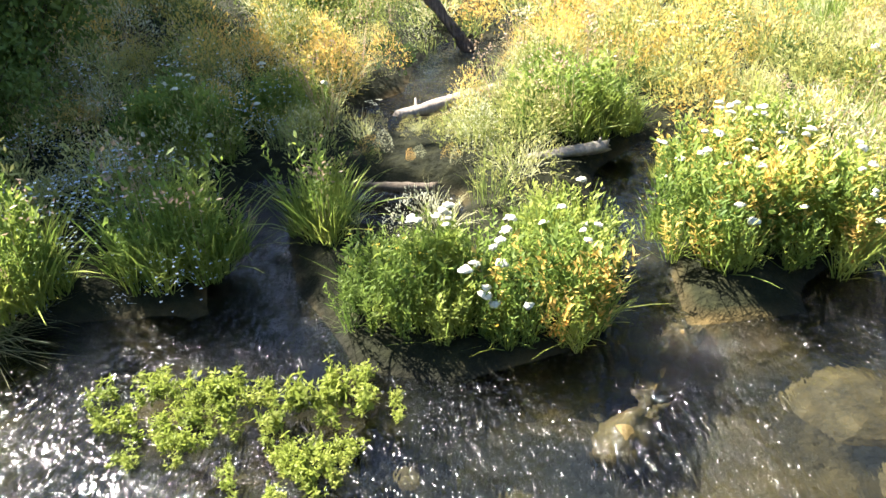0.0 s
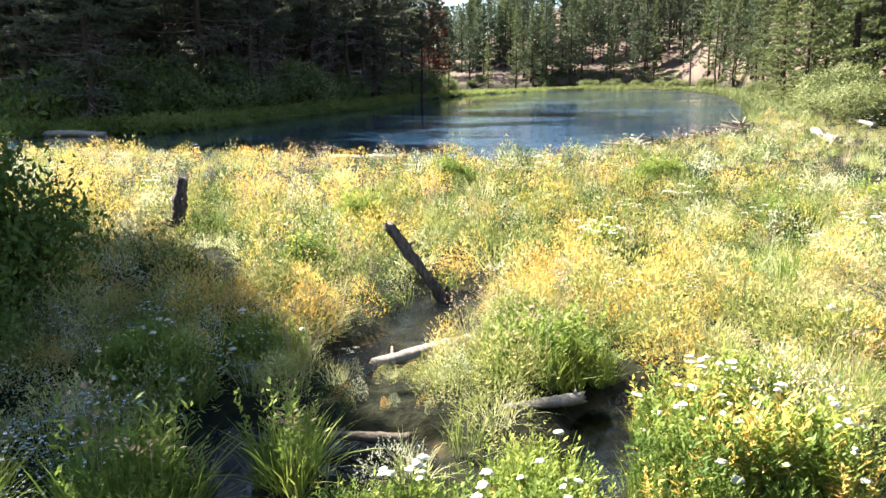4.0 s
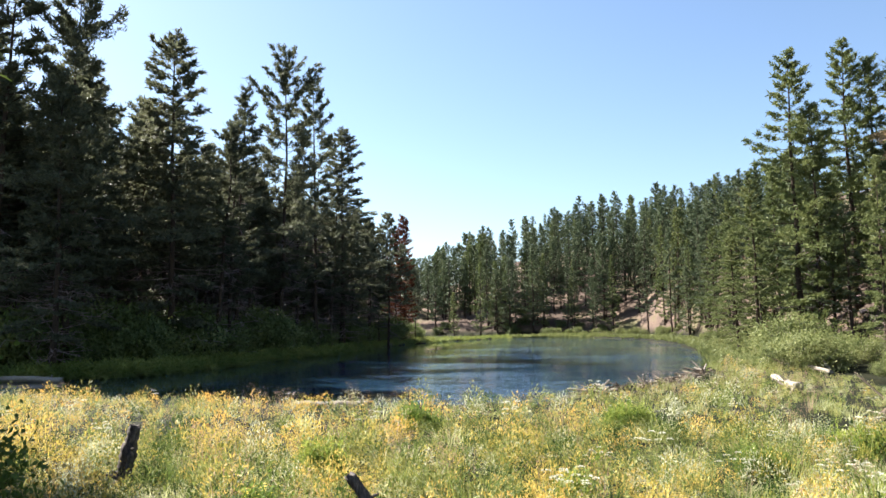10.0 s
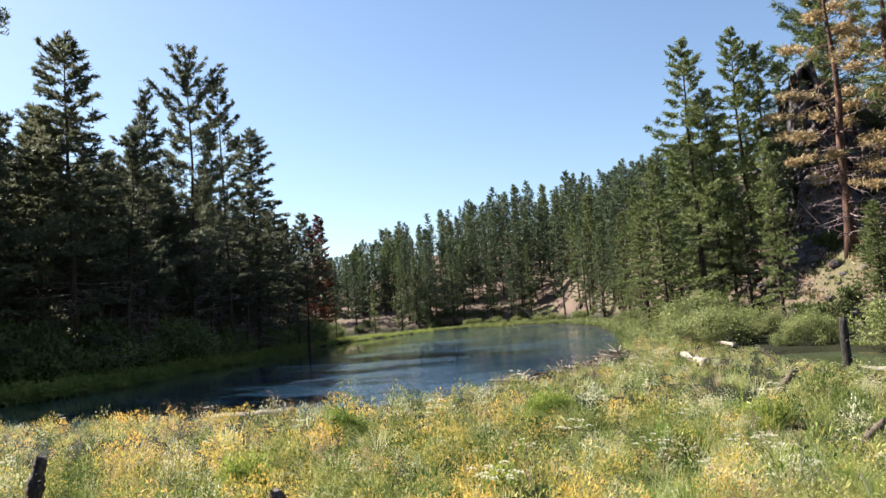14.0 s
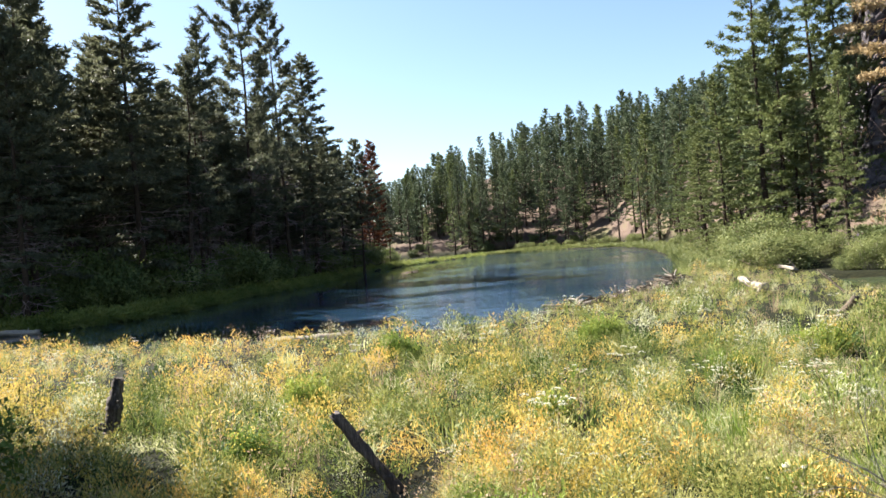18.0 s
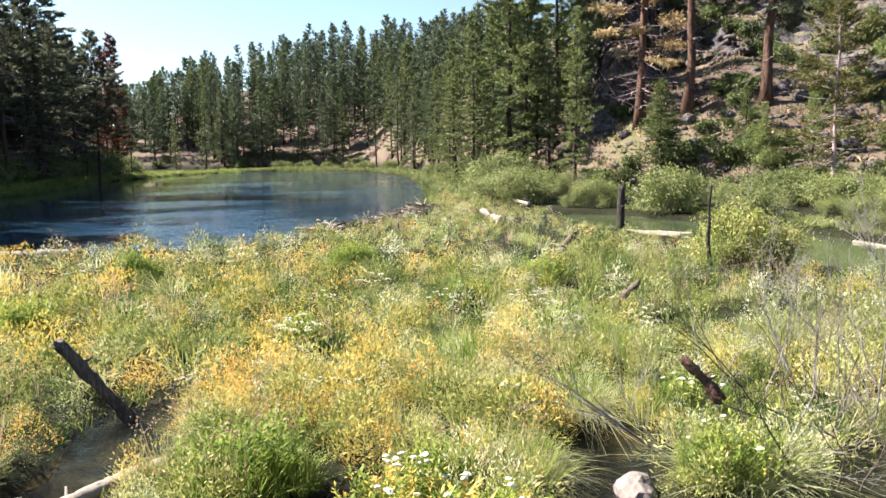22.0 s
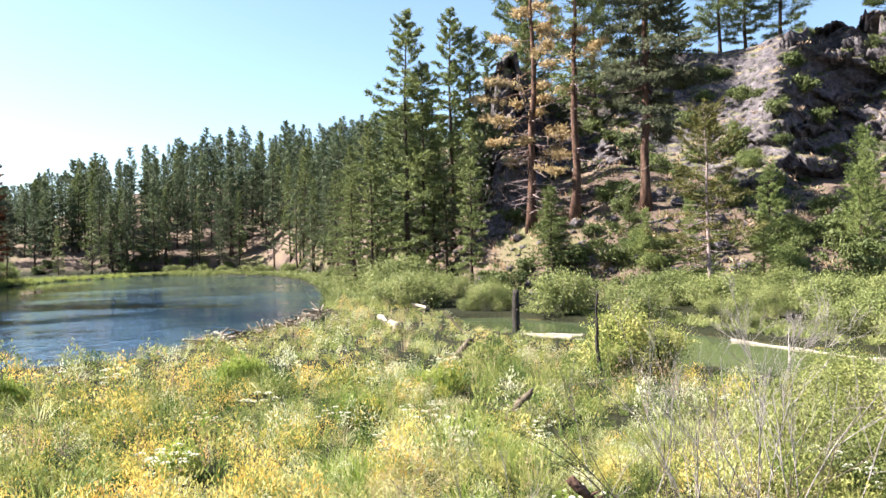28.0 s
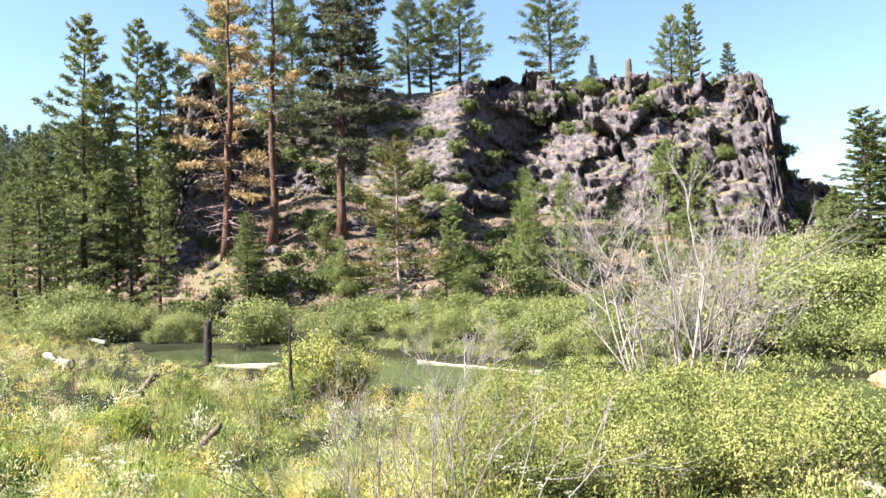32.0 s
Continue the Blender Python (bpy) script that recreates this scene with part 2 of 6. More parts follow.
def rock_material():
    m, n, l, b = material("basalt_crag")
    big = noise_node(n, l, 0.16, 8, 0.62)
    small = noise_node(n, l, 1.3, 10, 0.7)
    geo = n.new("ShaderNodeNewGeometry")
    sep = n.new("ShaderNodeSeparateXYZ")
    l.new(geo.outputs["Normal"], sep.inputs[0])
    stone = ramp(n, [(0.3, (0.022, 0.019, 0.023)), (0.48, (0.070, 0.060, 0.066)), (0.62, (0.130, 0.114, 0.121)), (0.85, (0.25, 0.224, 0.226))])
    l.new(small.outputs[0], stone.inputs[0])
    soil = ramp(n, [(0.3, (0.085, 0.058, 0.046)), (0.42, (0.145, 0.104, 0.078)), (0.52, (0.135, 0.115, 0.068)), (0.66, (0.075, 0.082, 0.034))])
    l.new(big.outputs[0], soil.inputs[0])
    ma = n.new("ShaderNodeMath")
    ma.operation = "MULTIPLY_ADD"
    l.new(small.outputs[0], ma.inputs[0])
    ma.inputs[1].default_value = 0.25
    half = n.new("ShaderNodeMath")
    half.operation = "MULTIPLY"
    l.new(sep.outputs["Z"], half.inputs[0])
    half.inputs[1].default_value = 0.5
    l.new(half.outputs[0], ma.inputs[2])
    flat = ramp(n, [(0.49, (0, 0, 0)), (0.54, (1, 1, 1))])
    l.new(ma.outputs[0], flat.inputs[0])
    mx = n.new("ShaderNodeMix")
    mx.data_type = "RGBA"
    l.new(flat.outputs[0], mx.inputs[0])
    l.new(stone.outputs[0], mx.inputs[6])
    l.new(soil.outputs[0], mx.inputs[7])
    l.new(mx.outputs[2], b.inputs["Base Color"])
    b.inputs["Roughness"].default_value = 0.92
    bp = n.new("ShaderNodeBump")
    bp.inputs["Strength"].default_value, bp.inputs["Distance"].default_value = 0.7, 0.5
    l.new(small.outputs[0], bp.inputs["Height"])
    l.new(bp.outputs[0], b.inputs["Normal"])
    return m


def ground_material():
    """Marsh mud and litter low down, dry needles, soil and scree on the slopes."""
    m, n, l, b = material("marsh_and_forest_soil")
    geo = n.new("ShaderNodeNewGeometry")
    sep = n.new("ShaderNodeSeparateXYZ")
    l.new(geo.outputs["Position"], sep.inputs[0])
    big, mid, fine = noise_node(n, l, 0.12, 6), noise_node(n, l, 0.9, 8), noise_node(n, l, 9.0, 6)
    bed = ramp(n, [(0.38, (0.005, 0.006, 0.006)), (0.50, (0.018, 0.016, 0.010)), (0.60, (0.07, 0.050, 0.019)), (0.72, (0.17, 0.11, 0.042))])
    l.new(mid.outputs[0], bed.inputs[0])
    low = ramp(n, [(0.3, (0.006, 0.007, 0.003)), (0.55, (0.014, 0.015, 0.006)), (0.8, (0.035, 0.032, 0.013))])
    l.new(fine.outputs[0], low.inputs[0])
    high = ramp(n, [(0.30, (0.04, 0.030, 0.025)), (0.43, (0.085, 0.060, 0.048)), (0.54, (0.130, 0.092, 0.071)), (0.62, (0.105, 0.090, 0.050)), (0.78, (0.055, 0.064, 0.025))])
    add = n.new("ShaderNodeMath")
    add.operation = "MULTIPLY_ADD"
    l.new(fine.outputs[0], add.inputs[0])
    add.inputs[1].default_value = 0.5
    l.new(big.outputs[0], add.inputs[2])
    sb = n.new("ShaderNodeMath")
    sb.operation = "SUBTRACT"
    l.new(add.outputs[0], sb.inputs[0])
    sb.inputs[1].default_value = 0.25
    l.new(sb.outputs[0], high.inputs[0])

    def blend(lo, hi, a, c):
        mr = n.new("ShaderNodeMapRange")
        mr.inputs[1].default_value, mr.inputs[2].default_value = lo, hi
        l.new(sep.outputs["Z"], mr.inputs[0])
        mx = n.new("ShaderNodeMix")
        mx.data_type = "RGBA"
        l.new(mr.outputs[0], mx.inputs[0])
        l.new(a, mx.inputs[6])
        l.new(c, mx.inputs[7])
        return mx.outputs[2]

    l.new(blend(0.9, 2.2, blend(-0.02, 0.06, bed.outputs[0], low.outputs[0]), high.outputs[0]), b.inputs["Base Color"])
    b.inputs["Roughness"].default_value = 0.95
    bp = n.new("ShaderNodeBump")
    bp.inputs["Strength"].default_value, bp.inputs["Distance"].default_value = 0.8, 0.08
    l.new(fine.outputs[0], bp.inputs["Height"])
    l.new(bp.outputs[0], b.inputs["Normal"])
    return m


def water_material(name, tint, waves, depth, rough=0.03, patches=None, lee=None, detail=4, calm=0.38, gloss=0.6):
    """Clear water: ripples of several sizes, glossy, the bed shows through; wind patches roughen it in streaks."""
    m, n, l, b = material(name)
    b.inputs["Base Color"].default_value = (*tint, 1)
    b.inputs["Roughness"].default_value, b.inputs["IOR"].default_value = rough, 1.33
    b.inputs["Transmission Weight"].default_value, b.inputs["Specular IOR Level"].default_value = depth, gloss
    mask = None
    if patches:
        pz = noise_node(n, l, patches[0], 4, 0.6, patches[1])
        mask = ramp(n, [(calm, (0.12, 0.12, 0.12)), (calm + 0.18, (1, 1, 1))])
        l.new(pz.outputs[0], mask.inputs[0])
        mask = mask.outputs[0]
    if lee:
        # calm in the lee of the wooded bank, ruffled out in the middle
        tc, sx, dot = n.new("ShaderNodeTexCoord"), n.new("ShaderNodeMapRange"), n.new("ShaderNodeVectorMath")
        dot.operation = "DOT_PRODUCT"
        dot.inputs[1].default_value = (1.0, -0.21, 0.0)
        l.new(tc.outputs["Object"], dot.inputs[0])
        l.new(dot.outputs["Value"], sx.inputs[0])
        sx.inputs[1].default_value, sx.inputs[2].default_value, sx.inputs[3].default_value = lee[0], lee[1], 0.08
        both = n.new("ShaderNodeMath")
        both.operation = "MULTIPLY"
        l.new(mask, both.inputs[0])
        l.new(sx.outputs[0], both.inputs[1])
        mask = both.outputs[0]
    prev = None
    for scale, stretch, strength, dist in waves:
        nz = noise_node(n, l, scale, detail, 0.55, stretch)
        bp = n.new("ShaderNodeBump")
        bp.inputs["Strength"].default_value, bp.inputs["Distance"].default_value = strength, dist
        l.new(nz.outputs[0], bp.inputs["Height"])
        if mask:
            mu = n.new("ShaderNodeMath")
            mu.operation = "MULTIPLY"
            l.new(mask, mu.inputs[0])
            mu.inputs[1].default_value = strength
            l.new(mu.outputs[0], bp.inputs["Strength"])
        if prev:
            l.new(prev, bp.inputs["Normal"])
        prev = bp.outputs[0]
    l.new(prev, b.inputs["Normal"])
    return m


M["rock"] = rock_material()
M["ground"] = ground_material()
M["river"] = water_material("river_water", (0.010, 0.029, 0.056), [(0.55, (1, 0.8, 1), 1.0, 0.30), (2.4, (1, 1, 1), 1.0, 0.11)], 0.0, 0.02, (0.085, (0.45, 1.1, 1)), (-15.5, -9.5), calm=0.45, gloss=1.0)
M["pond"] = water_material("pond_water", (0.045, 0.060, 0.028), [(1.2, (1, 1, 1), 0.4, 0.03)], 0.0, 0.05)
M["stream"] = water_material("stream_water", (0.09, 0.125, 0.16), [(2.2, (1, 1.5, 1), 0.6, 0.05), (11.0, (1.8, 0.7, 1), 1.0, 0.062), (26.0, (1.8, 0.7, 1), 1.0, 0.02)], 1.0, 0.08, (1.3, (1, 1, 1)), detail=2, calm=0.36, gloss=0.9)
M["sand"] = bark_material("orange_sand", [(0.2, (0.14, 0.08, 0.05)), (0.6, (0.28, 0.17, 0.105)), (1.0, (0.40, 0.27, 0.18))], 1.5, (1, 1, 1), 0.4)
M["boulder"] = bark_material("pale_boulder", [(0.25, (0.10, 0.08, 0.072)), (0.55, (0.22, 0.18, 0.165)), (1.0, (0.36, 0.31, 0.28))], 2.0, (1, 1, 1), 0.6)


# ---------------------------------------------------------------- mesh tools
def mesh_np(name, verts, tris, mats, mat_index=None, smooth=False):
    me = bpy.data.meshes.new(name)
    verts, tris = np.asarray(verts, np.float32), np.asarray(tris, np.int32)
    me.vertices.add(len(verts))
    me.vertices.foreach_set("co", verts.ravel())
    me.loops.add(tris.size)
    me.loops.foreach_set("vertex_index", tris.ravel())
    me.polygons.add(len(tris))
    me.polygons.foreach_set("loop_start", np.arange(0, tris.size, tris.shape[1], dtype=np.int32))
    for m in mats:
        me.materials.append(m)
    if mat_index is not None:
        me.polygons.foreach_set("material_index", np.asarray(mat_index, np.int32))
    if smooth:
        me.polygons.foreach_set("use_smooth", np.ones(len(tris), bool))
    me.update(calc_edges=True)
    me.validate()
    return me


def part(name, geo, mat, parent=None, label="", smooth=False):
    """One mesh object from (verts, triangles), under a thing or a part."""
    ob = new(name, mesh_np(name, geo[0], geo[1], [mat], None, smooth))
    if parent:
        ob.parent = parent
    if label:
        tagged(ob, label)
    return ob


def join(geos):
    vs, ts, o = [], [], 0
    for v, t in geos:
        vs.append(v)
        ts.append(t + o)
        o += len(v)
    return np.concatenate(vs), np.concatenate(ts)


def tube(points, radii, sides=6, cap=True):
    """A tapered tube along points, as triangles."""
    p = np.asarray(points, float)
    n = len(p)
    d = np.gradient(p, axis=0)
    d /= np.linalg.norm(d, axis=1)[:, None] + 1e-9
    ref = np.where(np.abs(d[:, 2:3]) < 0.9, np.array([[0, 0, 1.0]]), np.array([[1.0, 0, 0]]))
    u = np.cross(d, ref)
    u /= np.linalg.norm(u, axis=1)[:, None]
    w = np.cross(d, u)
    a = np.linspace(0, 2 * np.pi, sides, endpoint=False)
    r = np.asarray(radii, float)
    r = r[:, None] if r.ndim == 1 else r
    ring = p[:, None] + (np.cos(a)[None, :, None] * u[:, None] + np.sin(a)[None, :, None] * w[:, None]) * r[..., None]
    v = ring.reshape(-1, 3)
    i, j = np.meshgrid(np.arange(n - 1), np.arange(sides), indexing="ij")
    k = (j + 1) % sides
    a0, a1, b0, b1 = (i * sides + j).ravel(), (i * sides + k).ravel(), ((i + 1) * sides + j).ravel(), ((i + 1) * sides + k).ravel()
    t = np.concatenate([np.stack([a0, b0, a1], 1), np.stack([a1, b0, b1], 1)])
    if cap:
        v = np.concatenate([v, p[[0, -1]]])
        j = np.arange(sides)
        k = (j + 1) % sides
        t = np.concatenate([t, np.stack([j, k, np.full(sides, n * sides)], 1), np.stack([(n - 1) * sides + k, (n - 1) * sides + j, np.full(sides, n * sides + 1)], 1)])
    return v, t


def blades(base, way, length, width, droop, rng):
    """Grass blades: each a bent strip that ends in a point. base, way: (n, 3); the rest (n,)."""
    n = len(base)
    side = np.cross(way, np.array([0, 0, 1.0])) + rng.normal(0, 0.25, (n, 3))
    side /= np.linalg.norm(side, axis=1)[:, None] + 1e-9
    s = side * width[:, None] / 2
    fall = (way * np.array([1, 1, 0.0]) * 0.55 - np.array([0, 0, 0.38])) * (droop * length)[:, None]
    at = lambda q: base + way * length[:, None] * q * (1 - 0.1 * q) + fall * q ** 2
    v = np.stack([base - s, base + s, at(0.4) - s * 0.9, at(0.4) + s * 0.9, at(0.75) - s * 0.6, at(0.75) + s * 0.6, at(1.0)], 1).reshape(-1, 3)
    o = np.arange(n)[:, None] * 7
    return v, np.concatenate([o + np.array([t]) for t in ([0, 1, 3], [0, 3, 2], [2, 3, 5], [2, 5, 4], [4, 5, 6])])


def leaves(at, way, length, width, rng, facing=None):
    """Leaves: folded diamonds of two triangles each; facing: the way their faces turn."""
    n = len(at)
    way = way / (np.linalg.norm(way, axis=1)[:, None] + 1e-9)
    side = np.cross(way, rng.normal(0, 1, (n, 3)) if facing is None else facing)
    side /= np.linalg.norm(side, axis=1)[:, None] + 1e-9
    up = np.cross(side, way)
    L, W = length[:, None], width[:, None]
    v = np.stack([at, at + way * L * 0.5 + side * W / 2 + up * W * 0.15, at + way * L, at + way * L * 0.5 - side * W / 2 + up * W * 0.15], 1).reshape(-1, 3)
    o = np.arange(n)[:, None] * 4
    return v, np.concatenate([o + np.array([[0, 1, 2]]), o + np.array([[0, 2, 3]])])


def unit(rng, n, up=0.0):
    d = rng.normal(0, 1, (n, 3))
    d[:, 2] += up
    return d / np.linalg.norm(d, axis=1)[:, None]


def spread(geo, pos, turn, scale, tall=None):
    """Copies of one small mesh at many places, joined."""
    v, t = geo
    n = len(pos)
    c, s = np.cos(turn)[:, None], np.sin(turn)[:, None]
    sc = scale[:, None]
    x = (v[None, :, 0] * c - v[None, :, 1] * s) * sc + pos[:, 0:1]
    y = (v[None, :, 0] * s + v[None, :, 1] * c) * sc + pos[:, 1:2]
    z = v[None, :, 2] * (sc if tall is None else tall[:, None]) + pos[:, 2:3]
    return np.stack([x, y, z], 2).reshape(-1, 3), (t[None] + (np.arange(n) * len(v))[:, None, None]).reshape(-1, 3)


# ---------------------------------------------------------------- the lie of the land
RIVER = [(-60, 33), (-30, 31), (-17, 29.8), (-12, 28.2), (-7.5, 26.0), (-3.0, 24.2), (0, 24.8), (3.3, 24.6), (7, 27), (12.3, 33), (16.2, 40), (19.4, 47.4), (25.4, 63), (35.7, 97), (41.3, 130), (38.5, 150), (30, 160), (15, 172), (-10, 190), (-14, 184), (10, 163), (22, 157.5), (14.5, 142), (6.8, 132), (-3.8, 101), (-8.9, 71), (-12.6, 60), (-14.4, 50), (-16.5, 44), (-24, 42), (-60, 46)]
POND = [(14.0, 0.2), (16.0, 2.2), (16.4, 6), (17.4, 10), (16.6, 14.2), (17.6, 19), (17.6, 25.4), (20, 31.5), (22.2, 30.5), (23.6, 22), (23.0, 16.5), (22.8, 11), (24.0, 4.0), (24.6, 1.5), (24, -8), (14, -8)]
CHANNELS = [([(-3.6, 1.6), (-2.6, 2.0), (-1.5, 2.3), (0, 2.05), (1.2, 2.5), (2.8, 2.75), (5.0, 2.2)], 0.95), ([(-1.0, 3.2), (-1.45, 3.9), (-1.7, 4.7), (-1.7, 5.4)], 0.24), ([(-1.05, 5.15), (-0.35, 5.1)], 0.24), ([(0.95, 3.2), (1.0, 4.2), (1.35, 5.5), (1.8, 6.0)], 0.27), ([(-0.75, 7.0), (-0.25, 7.5), (-0.2, 8.3), (0.0, 9.1)], 0.42), ([(2.4, 3.7), (3.6, 4.7), (4.35, 5.6), (4.6, 6.2)], 0.30), ([(-2.9, 3.2), (-2.0, 3.3), (-1.2, 3.0)], 0.4)]


def edge_distance(px, py, line, closed=True):
    """Distance to a line; below zero inside a closed one."""
    pts = np.array(line, float)
    nxt = np.roll(pts, -1, 0) if closed else pts[1:]
    pts = pts if closed else pts[:-1]
    best, inside = np.full(np.shape(px), 1e9), np.zeros(np.shape(px), bool)
    for (ax, ay), (bx, by) in zip(pts, nxt):
        dx, dy = bx - ax, by - ay
        t = np.clip(((px - ax) * dx + (py - ay) * dy) / (dx * dx + dy * dy), 0, 1)
        best = np.minimum(best, np.hypot(px - ax - t * dx, py - ay - t * dy))
        if closed:
            hit = ((ay > py) != (by > py)) & (px < (bx - ax) * (py - ay) / (by - ay + 1e-12) + ax)
            inside ^= hit
    return np.where(inside, -best, best) if closed else best


def wobble(x, y, s, seed=0.0):
    return (np.sin(x * s * 1.7 + 1.3 + seed) * np.cos(y * s * 1.3 - 0.7 + seed * 2) + np.sin(x * s * 3.1 - y * s * 2.3 + seed * 3) * 0.5 + np.cos(x * s * 5.3 + y * s * 6.1 + seed) * 0.25) / 1.75


FOOT_AZ = [-180, -60, -30, -8, 0, 8, 13, 18, 22, 26, 30, 34, 40, 46, 54, 62, 70, 80, 88, 96, 110, 130, 180]
FOOT_D = [900, 900, 420, 250, 190, 174, 168, 155, 125, 92, 66, 54, 48, 45, 42, 42, 43, 44, 46, 52, 70, 120, 300]
SLOPE = [0.1, 0.1, 0.15, 0.2, 0.3, 0.46, 0.52, 0.52, 0.5, 0.5, 0.5, 0.45, 0.45, 0.45, 0.34, 0.30, 0.28, 0.26, 0.2, 0.15, 0.15, 0.1, 0.1]
CREST = [8, 8, 8, 10, 13, 27, 34, 36, 34, 33, 33, 31, 29, 27, 22, 18, 14, 6, 4, 4, 4, 6, 6]
CLIFF_AZ = [31, 33, 35, 37, 40, 44, 48, 51, 55, 60, 64, 68, 72, 76, 78.3, 79.2, 79.9, 80.6, 82, 83.5, 85, 87, 89]
CLIFF_TOP = [4, 11, 20, 23, 22, 25, 27, 26.9, 26.6, 27, 26.6, 25.6, 25.6, 24.4, 24.0, 23.0, 16.0, 12.5, 12.2, 11.0, 8.0, 5.0, 2.0]


def shore(x, y):
    return np.minimum(edge_distance(x, y, RIVER), edge_distance(x, y, POND))


def wet(x, y):
    """How far from the small channels, below zero in them."""
    return np.min([edge_distance(x, y, line, False) - w for line, w in CHANNELS], axis=0)


def land(x, y):
    x, y = np.asarray(x, float), np.asarray(y, float)
    az, d = np.degrees(np.arctan2(x, y)), np.hypot(x, y)
    s = shore(x, y)
    z = 0.16 + 0.07 * wobble(x, y, 0.9) + np.clip((y - 12) / 12, 0, 1) * 0.08
    z = z + np.clip((s - 2) / 25, 0, 1) * 0.8 * (d > 20)
    near = np.clip((7.5 - y) / 4, 0, 1) * np.clip((4.2 - np.abs(x)) / 1.5, 0, 1)
    z = z - near * 0.04
    z = np.where((d < 45) & (y < 60), np.minimum(z, np.clip(wet(x, y) * 0.7 - 0.06, -0.22, 9) + 0.02), z)
    foot, slope, crest = (np.interp(az, FOOT_AZ, tab) for tab in (FOOT_D, SLOPE, CREST))
    rise = np.clip(d - foot, 0, None) * slope
    rise = crest * (1 - np.exp(-rise / np.maximum(crest, 1) * 1.15))
    rise = rise * (1 + 0.10 * wobble(x, y, 0.06, 2.0)) + np.clip(rise, 0, 1) * 0.5 * wobble(x, y, 0.35, 1.0)
    z = z + rise
    z = z + np.clip((-1.2 - y) / 2, 0, 1) * 1.6 * (np.abs(x) < 40)
    return np.where(s < 0.25, np.minimum(z, np.clip((s - 0.1) * 0.6, -0.9, 0.1)), z)


def place(x, y, sink=0.0):
    return Vector((x, y, float(land(x, y)) - sink))


# ---------------------------------------------------------------- ground, water, crag
def axis_steps(bands):
    out = []
    for a, b, step in bands:
        out += list(np.arange(a, b, step))
    return np.array(out + [bands[-1][1]])


def grid_tris(nx, ny):
    i, j = np.meshgrid(np.arange(nx - 1), np.arange(ny - 1), indexing="ij")
    a = (i * ny + j).ravel()
    return np.concatenate([np.stack([a, a + ny, a + 1], 1), np.stack([a + 1, a + ny, a + ny + 1], 1)])


gx = axis_steps([(-1500, -300, 150), (-300, -60, 12), (-60, -20, 2.5), (-20, -5, 0.6), (-5, 6, 0.14), (6, 26, 0.5), (26, 100, 1.6), (100, 300, 10), (300, 1500, 150)])
gy = axis_steps([(-600, -60, 60), (-60, -4, 4), (-4, 9.5, 0.14), (9.5, 34, 0.5), (34, 70, 1.2), (70, 200, 2.5), (200, 340, 10), (340, 2000, 160)])
X, Y = np.meshgrid(gx, gy, indexing="ij")
Z = land(X, Y)
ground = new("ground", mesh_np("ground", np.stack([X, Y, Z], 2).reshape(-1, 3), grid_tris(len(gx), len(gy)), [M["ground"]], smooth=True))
tagged(ground, "marshy meadow soil rising to dry forest slopes", "ground", kind="structure")


def water_sheet(name, x0, x1, y0, y1, mat, label, step, level=0.0):
    xs, ys = np.arange(x0, x1 + step, step), np.arange(y0, y1 + step, step)
    a, b = np.meshgrid(xs, ys, indexing="ij")
    ob = new(name, mesh_np(name, np.stack([a, b, a * 0 + level], 2).reshape(-1, 3), grid_tris(len(xs), len(ys)), [mat], smooth=True))
    ob.visible_shadow = False
    return tagged(ob, label, "water", kind="structure")


water_sheet("river_water", -62, 48, 22, 196, M["river"], "calm blue river with dark tree reflections", 10)
water_sheet("pond_water", 16.5, 30, -9, 33, M["pond"], "still green side pond behind the marsh", 3, 0.008)
water_sheet("stream_water", -8, 9, 0.5, 13, M["stream"], "shallow clear stream glittering over a brown bed", 1)


def chunks(q, size, seed):
    """Broken stone: each irregular chunk stands out by a number of its own and tilts its own way, with open cracks between."""
    q = q / size + Vector((seed * 3.7, seed * 1.9, 0))
    d, c = noise.voronoi(q)
    h = lambda k: (math.sin(c[0].x * 127.1 + c[0].y * 311.7 + c[0].z * 74.7 + k * 53.9) * 43758.5453) % 1
    o = q - c[0]
    return h(1) + 1.1 * (o.x * (h(2) - 0.5) + o.y * (h(3) - 0.5)) + 0.9 * o.z * (h(4) - 0.65) - 0.16 * max(0.0, 1 - (d[1] - d[0]) / 0.10)


